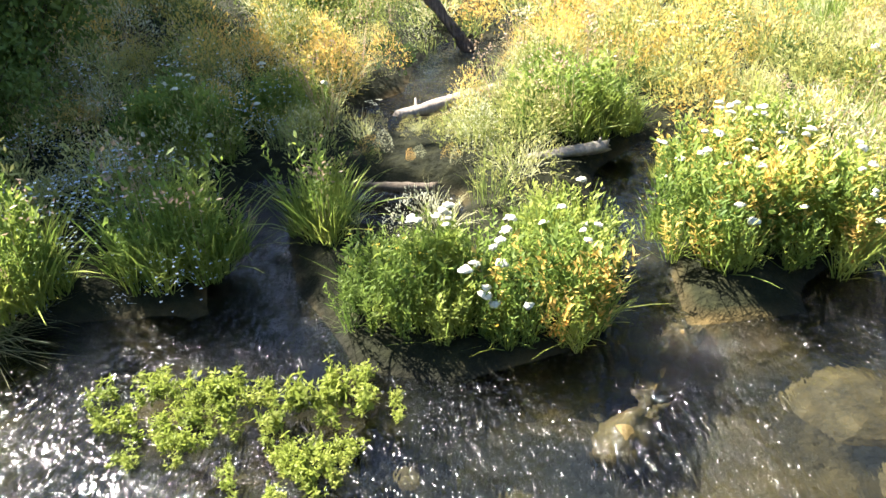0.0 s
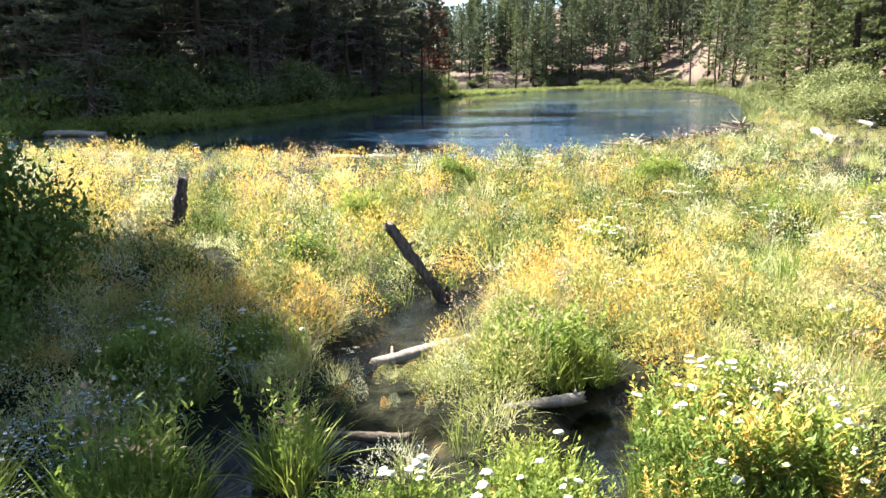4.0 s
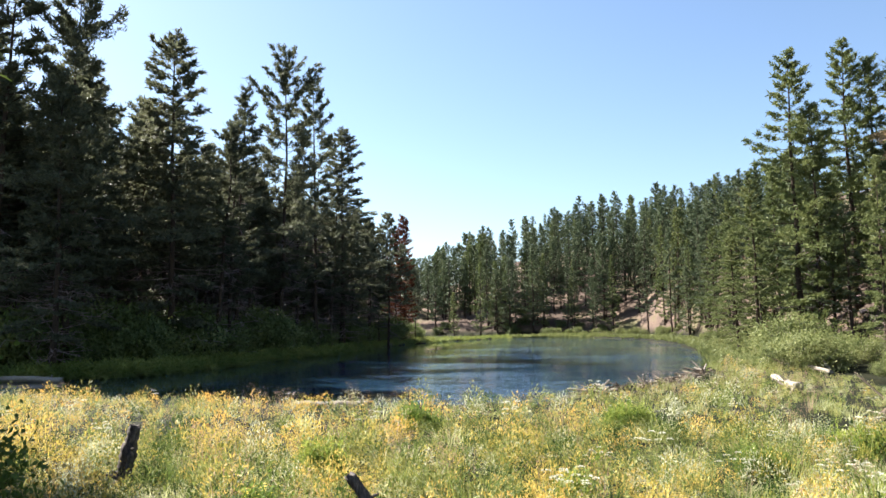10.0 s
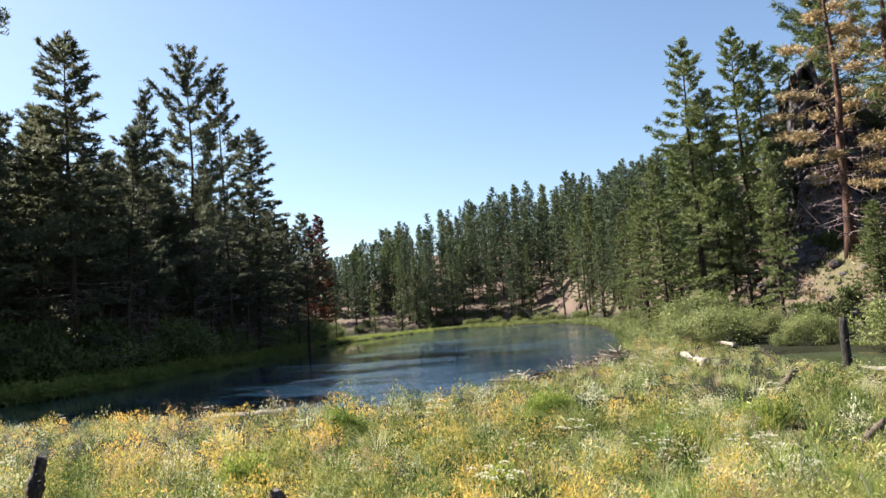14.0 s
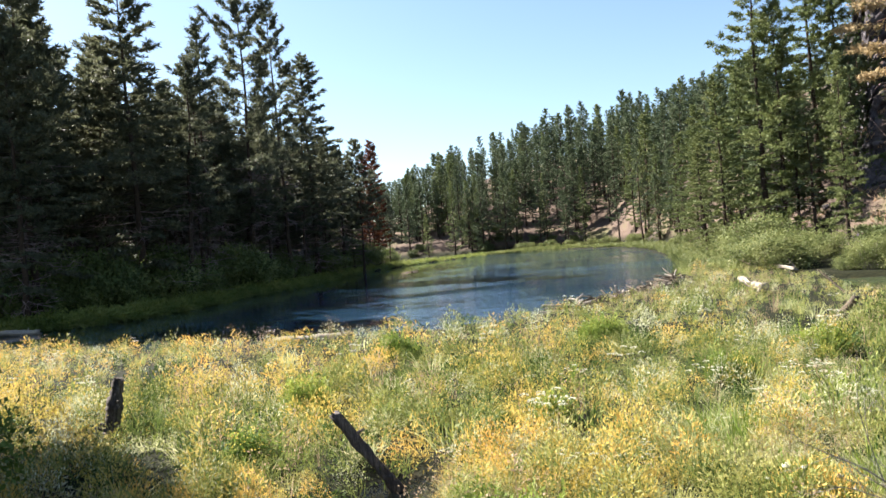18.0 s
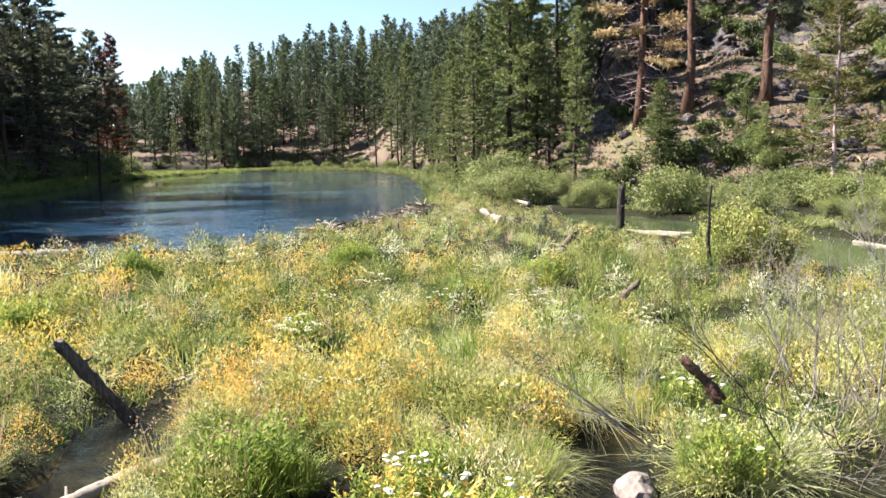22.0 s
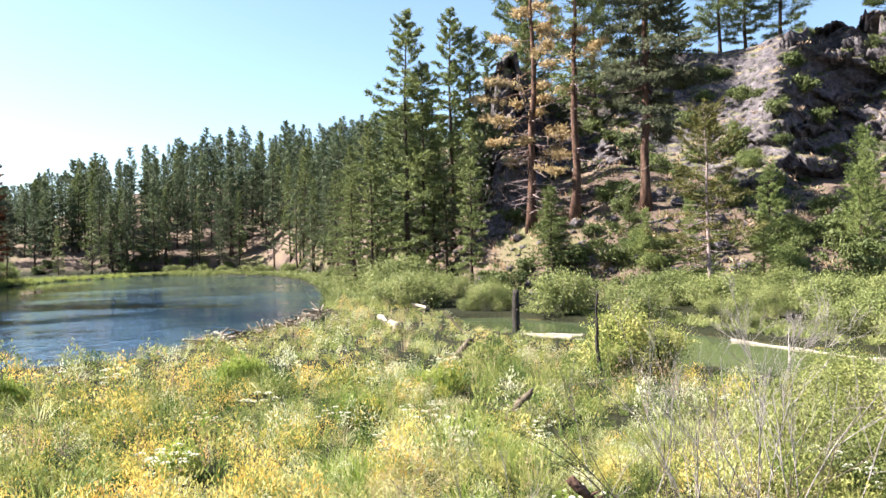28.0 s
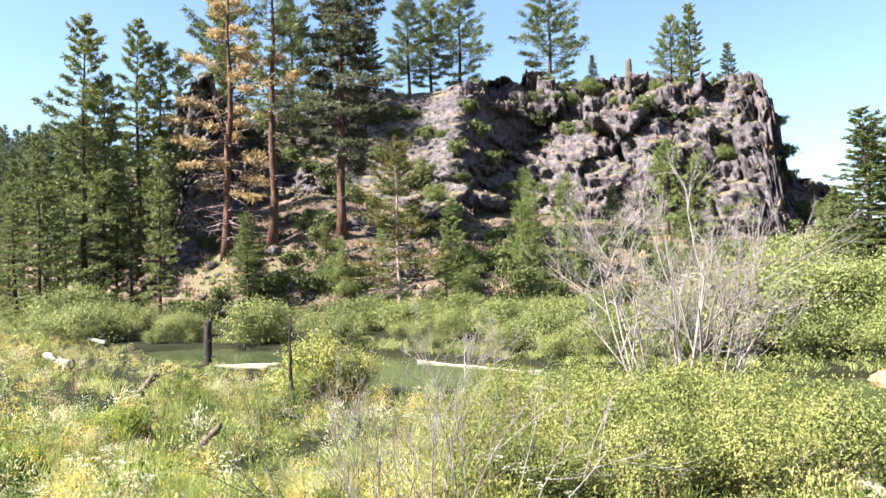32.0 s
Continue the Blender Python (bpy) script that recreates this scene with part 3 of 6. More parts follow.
def crag():
    """The broken lava face: chunks of all sizes, ledges and gullies on a steep slope."""
    az = np.arange(31.0, 89.01, 0.145)
    s = np.linspace(0, 1, 205)
    A, S = np.meshgrid(az, s, indexing="ij")
    foot = np.interp(A, FOOT_AZ, FOOT_D) + np.interp(A, [33, 36, 40, 44, 52, 60], [7, 8, 12, 12, 10, 3.5])
    top = np.interp(A + 0.7 * wobble(S * 30, A * 1.7, 1.0), CLIFF_AZ, CLIFF_TOP)
    d = foot + (90 - foot) * np.interp(S, [0, 0.35, 0.75, 0.86, 1], [0, 0.50, 0.80, 0.92, 1.25])
    outcrop = np.clip(1.2 - np.abs(A - 36.5) / 3.2, 0, 1)
    d = foot + (d - foot) * (1 - 0.45 * outcrop)
    sheer = np.maximum(np.clip((A - 56) / 8, 0, 1), 0.8 * outcrop)
    zf = np.interp(S, [0, 0.35, 0.75, 0.86, 1], [0, 0.22, 0.88, 1.0, 1.02]) * sheer + np.interp(S, [0, 0.35, 0.75, 0.86, 1], [0, 0.36, 0.80, 0.97, 1.02]) * (1 - sheer)
    zf = zf * (1 - outcrop) + np.interp(S, [0, 0.15, 0.6, 0.86, 1], [0, 0.36, 0.9, 1.0, 1.02]) * outcrop
    base = land(np.sin(np.radians(A)) * foot, np.cos(np.radians(A)) * foot) - 1.2
    z = base + (top - base) * zf
    x, y = np.sin(np.radians(A)) * d, np.cos(np.radians(A)) * d
    soft = np.zeros((7,) + x.shape)
    for i in range(x.shape[0]):
        for j in range(x.shape[1]):
            q = Vector((x[i, j], y[i, j], z[i, j]))
            w = q + 0.5 * noise.noise_vector(q * 0.4)
            soft[:, i, j] = noise.noise(q * 0.09), noise.noise(q * 0.22 + Vector((9, 0, 0))), noise.noise(q * 0.9), noise.noise(q * 2.6), chunks(w * Vector((1, 1, 0.6)), 5.2, 1), chunks(w * Vector((1, 1, 0.75)), 2.3, 2), chunks(w, 1.0, 3)
    big, mid, small, fine, c0, c1, c2 = soft
    # where rock stands out of the slope: everywhere on the face, in outcrops on the gentler part
    rock = np.clip(sheer + np.clip((big + 0.6 * mid + 0.02) * 3, 0, 0.8), 0.05, 1) * np.clip((S - 0.06) / 0.2, 0.1, 1) * np.clip((1.03 - S) / 0.1, 0.4, 1)
    out = rock * (3.6 * (c0 - 0.5) + 1.9 * (c1 - 0.5) + 0.8 * (c2 - 0.5) + 3.0 * big + 1.2 * mid + 0.4 * small + 0.3 * fine) + (1 - rock) * (0.5 * mid + 0.35 * (c2 - 0.5) + 0.25 * small + 0.1 * fine)
    # the shaded hollow beside a buttress
    hollow = np.exp(-((A - GULLY) / 4.0) ** 2) * np.interp(S, [0, 0.2, 0.6, 0.85, 1], [0.4, 1, 1, 0.5, 0])
    butt = np.exp(-((A - GULLY + 5.6) / 1.8) ** 2) * np.interp(S, [0, 0.4, 0.7, 0.9, 1], [0, 0.4, 1, 0.8, 0])
    out = out - 8.5 * hollow + 3.2 * butt
    lift = 0.5 * mid + rock * np.where(S > 0.7, 0.9 * (c1 - 0.5) + 0.5 * (c2 - 0.5), 0.4 * (c2 - 0.5)) + 1.0 * big * S
    x, y, z = x - np.sin(np.radians(A)) * out, y - np.cos(np.radians(A)) * out, z + lift
    ob = new("crag", mesh_np("crag", np.stack([x, y, z], 2).reshape(-1, 3), grid_tris(len(az), len(s)), [M["rock"]]))
    return tagged(ob, "steep broken grey-brown lava crag with dry grass ledges", "cliff", kind="structure"), (az, s, x, y, z)


GULLY = 62.0
CRAG = crag()[1]


def crag_point(az, s):
    i, j = int(np.argmin(abs(CRAG[0] - az))), int(np.argmin(abs(CRAG[1] - s)))
    return Vector((CRAG[2][i, j], CRAG[3][i, j], CRAG[4][i, j]))


# ---------------------------------------------------------------- trees
def conifer(name, seed, height, radius, bare, trunk_r, needles, bark, label, category="conifer", limbs=95, twigs=8, per=15, leaf=0.46, wide=0.17, shape=0.8, droop=0.25, lift=0.2, ragged=0.45, gap=0.12, dead=0, low=0.5, pom=0.0):
    """A needle tree: tapered trunk, limbs all round it, on each a fan of side twigs set with needle sprays; bare dead limbs below."""
    rs = np.random.default_rng(seed)
    root = new(name)
    k = np.linspace(0, 1, 12)
    bend = np.cumsum(rs.normal(0, 0.012, (12, 2)), 0) * height
    bend -= bend[0]
    spine = np.stack([bend[:, 0] * 0.35, bend[:, 1] * 0.35, k * height - 0.3], 1)
    girth = trunk_r * (1 - k * 0.93) * (1 + 0.5 * np.exp(-k * 25))
    part("trunk", tube(spine, girth, 8), bark, root, smooth=True)
    on_trunk = lambda h: np.array([np.interp(h, k, spine[:, 0]), np.interp(h, k, spine[:, 1]), h * height - 0.3])
    q = np.linspace(0, 1, 5)
    wood, at, way, size = [], [], [], []
    heavy = 1 + ragged * 0.6 * np.sin(np.arange(6) * 2.1 + seed)
    for b in range(limbs):
        f = ((b + rs.random()) / limbs) ** 0.9
        a = b * 2.39996 + rs.normal(0, 0.45)
        side_bias = heavy[int((a % 6.2832) / 1.0472) % 6] * (1 + 0.35 * ragged * math.sin(f * 23 + seed))
        reach = radius * (1 - f) ** shape * min(1.0, low + f * 2.2) * rs.uniform(1 - ragged, 1 + 0.45 * ragged) * side_bias + 0.14
        p0 = on_trunk(bare + (1 - bare) * f)
        up = np.interp(f, [0, 0.6, 1], [-droop, 0.08, 0.8]) + rs.normal(0, 0.10)
        flat = np.array([math.cos(a), math.sin(a), 0.0])
        line = p0 + flat * (reach * q)[:, None] + np.array([0, 0, 1.0]) * (reach * (up * q + lift * q ** 2))[:, None]
        wood.append(tube(line, np.linspace(max(0.016, trunk_r * 0.17 * (1 - f * 0.6)), 0.008, 5), 3, False))
        if rs.random() < gap * (1.15 - f):
            continue
        m = max(3, int(twigs * (0.4 + 0.6 * reach / radius)))
        u = np.clip(np.linspace(0.25 + 0.3 * pom, 1.0, m) + rs.normal(0, 0.05, m), 0.12, 1)
        base = np.stack([np.interp(u, q, line[:, c]) for c in range(3)], 1)
        side = np.array([-math.sin(a), math.cos(a), 0.0]) * np.where(np.arange(m) % 2, 1.0, -1.0)[:, None]
        d = flat * 0.75 + np.array([0, 0, 1.0]) * (up * 0.5 + lift * u + rs.normal(0, 0.16, m))[:, None] + side * (1.1 - 0.85 * u)[:, None]
        d /= np.linalg.norm(d, axis=1)[:, None]
        length = np.maximum(reach * (0.46 * (1.08 - u) + 0.1), 0.28) * rs.uniform(0.7, 1.3, m)
        i = np.repeat(np.arange(m), per)
        v = rs.random(len(i)) ** (1 - 0.5 * pom)
        at.append(base[i] + d[i] * (length[i] * v)[:, None] + rs.normal(0, 0.05 + 0.14 * pom, (len(i), 3)) * np.array([1, 1, 0.7]))
        way.append(d[i])
    top = on_trunk(1.0)
    at.append(top + np.stack([rs.normal(0, 0.04, 40), rs.normal(0, 0.04, 40), rs.uniform(-0.9, 0.1, 40)], 1))
    way.append(np.tile([0, 0, 1.0], (40, 1)))
    part("branchwork", join(wood), bark, root)
    at, way = np.concatenate(at), np.concatenate(way)
    n = len(at)
    d = way * (0.75 - 0.5 * pom) + rs.normal(0, 0.42 + 0.2 * pom, (n, 3)) + np.array([0, 0, 0.12])
    d /= np.linalg.norm(d, axis=1)[:, None]
    fine = np.clip(0.7 + (height - at[:, 2]) / (0.3 * height), 0.7, 1.0)
    part("crown", leaves(at - d * leaf * 0.3, d, rs.uniform(0.6, 1.25, n) * leaf * fine, rs.uniform(0.6, 1.3, n) * leaf * wide * fine, rs, np.array([0, 0, 0.8]) + rs.normal(0, 0.6, (n, 3))), needles, root)
    if dead:
        bare_wood = []
        for b in range(dead):
            h = rs.uniform(0.06, bare + 0.22)
            a, r = rs.uniform(0, 6.28), radius * rs.uniform(0.25, 0.75)
            p0, flat = on_trunk(h), np.array([math.cos(a), math.sin(a), rs.normal(-0.25, 0.2)])
            line = p0 + flat * (r * q)[:, None] + np.array([0, 0, 0.15 * r]) * (q ** 2)[:, None]
            bare_wood.append(tube(line, np.linspace(0.034, 0.010, 5), 3, False))
            for t in range(4):
                g = line[1 + t % 4]
                e = g + (flat * 0.5 + rs.normal(0, 0.5, 3)) * r * rs.uniform(0.2, 0.4)
                bare_wood.append(tube([g, (g + e) / 2 + rs.normal(0, 0.03, 3), e], [0.020, 0.014, 0.008], 3, False))
        tagged(part("dead_branchwork", join(bare_wood), M["dead_limb"], root, "bare purplish-brown dead limbs"), kind="stuff")
    root["tall"] = height
    return tagged(root, label, category)


def plant(proto, used, x, y, z, height, turn, group="", label="", fat=1.0):
    """Sets the prototype itself first, then copies of it, scaled to a height."""
    s = height / proto["tall"]
    m = Matrix.LocRotScale((x, y, z), Euler((0, 0, turn)), (s * fat, s * fat, s))
    if proto.name in used:
        ob = copy_thing(proto, m @ Matrix.Diagonal((*(1 / c for c in proto.scale), 1)))
    else:
        used.add(proto.name)
        proto.matrix_basis = m
        ob = proto
    if group:
        tagged(ob, group=group)
    if label:
        tagged(ob, label)
    return ob


USED = set()
rng = np.random.default_rng(11)
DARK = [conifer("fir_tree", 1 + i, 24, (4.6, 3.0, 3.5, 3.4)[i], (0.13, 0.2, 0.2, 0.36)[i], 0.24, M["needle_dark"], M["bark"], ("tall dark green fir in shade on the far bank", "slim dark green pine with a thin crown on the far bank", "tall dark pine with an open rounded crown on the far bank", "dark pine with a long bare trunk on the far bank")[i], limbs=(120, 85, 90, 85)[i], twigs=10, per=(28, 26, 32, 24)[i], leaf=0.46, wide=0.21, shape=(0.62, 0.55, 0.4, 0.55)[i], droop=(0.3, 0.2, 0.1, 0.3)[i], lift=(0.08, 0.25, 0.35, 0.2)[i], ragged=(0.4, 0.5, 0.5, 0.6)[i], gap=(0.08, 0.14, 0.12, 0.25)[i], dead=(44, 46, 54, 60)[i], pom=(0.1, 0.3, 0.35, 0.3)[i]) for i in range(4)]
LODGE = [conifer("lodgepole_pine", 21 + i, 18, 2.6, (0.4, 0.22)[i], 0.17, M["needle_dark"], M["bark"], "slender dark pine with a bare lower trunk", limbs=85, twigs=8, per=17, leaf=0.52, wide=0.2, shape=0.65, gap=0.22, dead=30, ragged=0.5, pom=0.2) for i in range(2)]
PINE = [conifer("pine_tree", 31 + i, 20, (3.0, 2.8, 2.9)[i], (0.05, 0.12, 0.2)[i], 0.24, M["needle"], M["bark"], "sunlit green pine at the foot of the slope", limbs=(110, 105, 95)[i], twigs=9, per=23, leaf=0.42, wide=0.2, shape=(0.72, 0.6, 0.5)[i], lift=(0.05, 0.12, 0.15)[i], ragged=(0.4, 0.5, 0.55)[i], gap=(0.05, 0.15, 0.25)[i], dead=(8, 22, 30)[i], pom=(0, 0.2, 0.4)[i]) for i in range(3)]
FAR = [conifer("slope_pine", 41 + i, 17, (2.5, 2.1, 2.8)[i], (0.12, 0.28, 0.06)[i], 0.2, (M["needle_mid"], M["needle_mid"], M["needle"])[i], M["bark"], "green pine on the far forested slope", limbs=(70, 60, 74)[i], twigs=6, per=12, leaf=0.6, wide=0.22, shape=(0.9, 0.75, 1.0)[i], ragged=0.45, gap=(0.1, 0.2, 0.05)[i], dead=(0, 12, 0)[i]) for i in range(3)]
YOUNG = [conifer("young_pine", 46 + i, 8, (1.75, 1.5)[i], 0.02, 0.13, M["needle_young"], M["bark"], "young bushy green pine at the foot of the crag", limbs=70, twigs=8, per=16, leaf=0.30, wide=0.2, shape=(0.75, 0.6)[i], lift=0.35, ragged=0.35, gap=0.02, low=0.85, pom=0.2) for i in range(2)]
RIM = [conifer("rim_pine", 48 + i, 12, (2.9, 2.2)[i], (0.16, 0.1)[i], 0.2, M["needle"], M["bark"], "pine standing on the rim of the crag against the sky", limbs=90, twigs=9, per=34, leaf=0.34, wide=0.17, shape=(0.55, 0.75)[i], lift=0.3, ragged=0.5, gap=(0.15, 0.05)[i], pom=(0.4, 0.1)[i]) for i in range(2)]

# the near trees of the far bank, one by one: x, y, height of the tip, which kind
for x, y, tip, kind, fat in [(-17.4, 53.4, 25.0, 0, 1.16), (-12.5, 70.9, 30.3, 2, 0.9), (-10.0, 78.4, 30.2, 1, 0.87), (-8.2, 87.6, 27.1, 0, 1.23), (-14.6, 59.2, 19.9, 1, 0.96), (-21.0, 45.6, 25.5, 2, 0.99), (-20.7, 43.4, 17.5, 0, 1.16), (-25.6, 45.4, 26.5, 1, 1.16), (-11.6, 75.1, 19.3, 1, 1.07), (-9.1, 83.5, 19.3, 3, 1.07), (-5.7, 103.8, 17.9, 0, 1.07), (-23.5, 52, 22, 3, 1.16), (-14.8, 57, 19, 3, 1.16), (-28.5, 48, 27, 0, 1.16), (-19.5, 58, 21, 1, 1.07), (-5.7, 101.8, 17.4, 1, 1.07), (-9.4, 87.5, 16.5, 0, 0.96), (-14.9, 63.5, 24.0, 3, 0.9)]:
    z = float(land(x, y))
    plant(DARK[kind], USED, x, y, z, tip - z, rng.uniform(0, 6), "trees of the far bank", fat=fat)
for i in range(330):
    y = rng.uniform(44, 118)
    x = -y * 0.04 - rng.uniform(0, 40)
    if edge_distance(x, y, RIVER) < 6 or x > -2 - (105 - y) * 0.05:
        continue
    z = float(land(x, y))
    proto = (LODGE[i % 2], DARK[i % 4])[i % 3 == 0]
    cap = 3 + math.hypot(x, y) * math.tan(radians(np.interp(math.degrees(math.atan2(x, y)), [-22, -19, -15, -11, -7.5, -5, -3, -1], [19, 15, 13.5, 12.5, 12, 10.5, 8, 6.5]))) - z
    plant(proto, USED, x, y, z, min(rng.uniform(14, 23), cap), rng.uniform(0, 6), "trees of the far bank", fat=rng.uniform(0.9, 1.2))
rusty = conifer("pine_tree", 61, 16, 2.3, 0.15, 0.16, M["needle_red"], M["bark"], "dead pine with rust-red needles", limbs=85, twigs=8, per=22, leaf=0.5, gap=0.2, dead=20)
for x, y, tip in [(-1.0, 122, 21.6), (-2.4, 117, 18.5)]:
    z = float(land(x, y))
    plant(rusty, USED, x, y, z, tip - z, rng.uniform(0, 6), "rusty pines")
for x, y, tip in [(-3.1, 100, 18.5), (-5.5, 98, 17.5), (-7.5, 95, 16.5), (-1.6, 118, 16.2), (-4.6, 104, 16), (0.85, 124, 12.6)]:
    z = float(land(x, y))
    plant(LODGE[0], USED, x, y, z, tip - z, rng.uniform(0, 6), "trees of the far bank")

# woods on the far slope
SKY_AZ = [-3, 1, 3.7, 6.9, 11.5, 14.9, 20.9, 26, 30]
SKY_EL = [4.5, 5.5, 7.3, 8.1, 9.4, 10.1, 10.5, 11.0, 11.5]
count = 0
for i in range(2000):
    az, u = rng.uniform(-4, 33), rng.random()
    foot = np.interp(az, FOOT_AZ, FOOT_D)
    d = foot - 3 + 70 * u ** 1.2
    x, y = d * math.sin(radians(az)), d * math.cos(radians(az))
    if edge_distance(x, y, RIVER) < 4:
        continue
    z = float(land(x, y))
    most = 3 + d * math.tan(radians(np.interp(az, SKY_AZ, SKY_EL))) - z
    h = min(rng.uniform(10, 21), most * rng.uniform(0.62, 1.08))
    if h < 7:
        continue
    plant(FAR[i % 3], USED, x, y, z, h, rng.uniform(0, 6), "woods of the far slope", fat=rng.uniform(0.7, 1.25) * (1.15 if h < 11 else 1))
    count += 1
    if count >= 290:
        break

# the rest of those woods, behind: joined
def woods(name, seed, n, label):
    rs = np.random.default_rng(seed)
    geos, k = [], 0
    light = [conifer("light_pine", 51 + i, 17, 2.4, 0.15, 0.2, M["needle"], M["bark"], "", limbs=40, twigs=4, per=6, leaf=0.95, wide=0.24, shape=0.75) for i in range(2)]
    src = [o.data for p in light for o in p.children if o.name.startswith(("crown", "trunk"))]
    made = {}
    for me in src:
        v = np.empty(len(me.vertices) * 3, np.float32)
        me.vertices.foreach_get("co", v)
        t = np.empty(len(me.loops), np.int32)
        me.loops.foreach_get("vertex_index", t)
        made.setdefault(me.name.split(".")[0], []).append((v.reshape(-1, 3), t.reshape(-1, 3)))
    for p in light:
        for o in (*p.children, p):
            bpy.data.objects.remove(o)
    pos, turn, tall = [], [], []
    while len(pos) < n:
        az = rs.uniform(-6, 36)
        foot = np.interp(az, FOOT_AZ, FOOT_D)
        d = foot + rs.uniform(8, 85)
        x, y = d * math.sin(radians(az)), d * math.cos(radians(az))
        z = float(land(x, y))
        h = min(rs.uniform(12, 20), (3 + d * math.tan(radians(np.interp(az, SKY_AZ, SKY_EL))) - z) * rs.uniform(0.68, 1.06))
        if h > 8 and edge_distance(x, y, RIVER) > 5:
            pos.append((x, y, z)), turn.append(rs.uniform(0, 6)), tall.append(h / 17)
    pos, turn, tall = np.array(pos), np.array(turn), np.array(tall)
    root = new(name)
    for which, mat in (("crown", M["needle_mid"]), ("trunk", M["bark"])):
        out = []
        for i, g in enumerate(made[which]):
            m = np.arange(n) % len(made[which]) == i
            out.append(spread(g, pos[m], turn[m], tall[m] * 1.05, tall[m]))
        ob = part("woods_" + which, join(out), mat, root)
    return tagged(root, label, "forest", kind="stuff")


woods("far_woods", 77, 320, "dense pine woods covering the far slope")

# the slope's own trees: x, y, base, height, kind
GREEN = [(29.7, 54.4, 3.0, 21.3, 1, 0.95), (35.0, 55.6, 3.2, 22.4, 1, 0.95), (36.8, 54.9, 3.6, 20.5, 2, 0.9), (30.8, 53.2, 2.8, 16.8, 2, 0.95), (27.9, 41.7, 1.6, 11.2, 1, 0.85), (27.5, 56.5, 2.0, 13.0, 0, 0.9), (28.6, 62.5, 1.5, 9.5, 0, 1.3), (31.0, 36.8, 2.2, 5.4, 0, 1.5), (33.5, 75, 2.5, 11, 2, 1.0), (37, 82, 4, 13, 0, 1.0), (40, 74, 9, 12, 1, 1.0), (38.5, 90, 3, 12, 0, 1.0), (44, 62, 12, 13, 0, 1.0), (52, 66, 17, 13, 2, 1.1), (37.5, 36.5, 3.2, 4.2, 0, 1.8), (33.8, 40.5, 3.0, 5.2, 0, 1.6)]
for x, y, z, h, kind, fat in GREEN:
    plant(PINE[kind], USED, x, y, min(z, float(land(x, y))), h + max(0, z - float(land(x, y))), rng.uniform(0, 6), "pines below the crag", fat=fat)
for az, dd, tip, kind in [(38.3, 88, 37.4, 2), (54.3, 90, 38.1, 2), (52.6, 88, 37.4, 2), (56.6, 88, 39.3, 2), (63.7, 90, 40.8, 2), (67.0, 88, 29.4, 0), (74.2, 90, 35.0, 0), (72.8, 92, 34.3, 1), (76.8, 90, 29.7, 0), (47.5, 84, 36, 1), (43.5, 80, 33, 1), (49.8, 86, 33, 0)]:
    x, y = dd * math.sin(radians(az)), dd * math.cos(radians(az))
    top = float(np.interp(az, CLIFF_AZ, CLIFF_TOP)) - 1.5 if az > 44 else float(land(x, y))
    plant(RIM[kind == 0], USED, x, y, top, tip - top, rng.uniform(0, 6), "pines on top of the crag", fat=rng.uniform(0.95, 1.2))
for x, y, z, h, kind in [(44.3, 23.7, 2.9, 5.7, 0), (36.4, 25.2, 1.8, 3.6, 0), (57.9, 23.1, 6.0, 4.6, 0), (59.3, 19.0, 5.6, 8.6, 0), (60.5, 17.0, 5.6, 7.0, 1), (45.2, 3.3, 1.5, 10.2, 1), (46.8, 5.4, 1.5, 6.4, 1), (43.5, 0.3, 1.5, 8.6, 0), (44.4, 1.8, 1.5, 8.8, 0), (45.8, 3.9, 1.5, 9.2, 0), (44.9, 2.5, 1.5, 9.6, 0), (46.5, 24.8, 4, 6.2, 0), (42.5, 23.2, 3, 5.0, 1), (44.0, 20.8, 3, 6.8, 0), (40.5, 27.5, 3, 5.6, 1), (49.0, 26.5, 5, 6.5, 0), (36.8, 30.5, 2.5, 4.2, 0), (34.8, 32.4, 2.2, 3.8, 1)]:
    plant(PINE[0] if y < 6 else YOUNG[kind], USED, x, y, min(z, float(land(x, y)) + 0.2), h + max(0, z - float(land(x, y))), rng.uniform(0, 6), "young pines below the crag", fat=rng.uniform(0.85, 1.1) * (1.7 if y < 6 else 1.0))

big = conifer("ponderosa_pine", 71, 25, 3.9, 0.26, 0.38, M["needle_dark"], M["bark_red"], "tall ponderosa pine with a red-orange trunk", limbs=165, twigs=11, per=28, leaf=0.44, wide=0.23, shape=0.35, ragged=0.5, droop=0.5, lift=0.1, gap=0.06, dead=26, low=0.75, pom=0.25)
plant(big, USED, 41.0, 38.0, float(land(41.0, 38.0)), 25.6, 0.4, fat=0.95)
second = conifer("ponderosa_pine", 72, 22, 3.0, 0.40, 0.33, M["needle"], M["bark_red"], "ponderosa pine with a pale orange trunk and thin crown", limbs=80, twigs=7, per=15, leaf=0.45, shape=0.35, ragged=0.6, droop=0.4, gap=0.45, dead=40, pom=0.7)
plant(second, USED, 38.1, 42.6, float(land(38.1, 42.6)), 24.6, 1.1)
brown = conifer("ponderosa_pine", 73, 22, 4.0, 0.2, 0.35, M["needle_brown"], M["bark_red"], "dying ponderosa pine with tufts of brown needles", limbs=70, twigs=8, per=44, leaf=0.42, wide=0.22, shape=0.25, ragged=0.65, droop=0.35, gap=0.38, dead=60, low=0.6, pom=0.9)
plant(brown, USED, 36.2, 45.5, float(land(36.2, 45.5)), 24.6, 2.0)
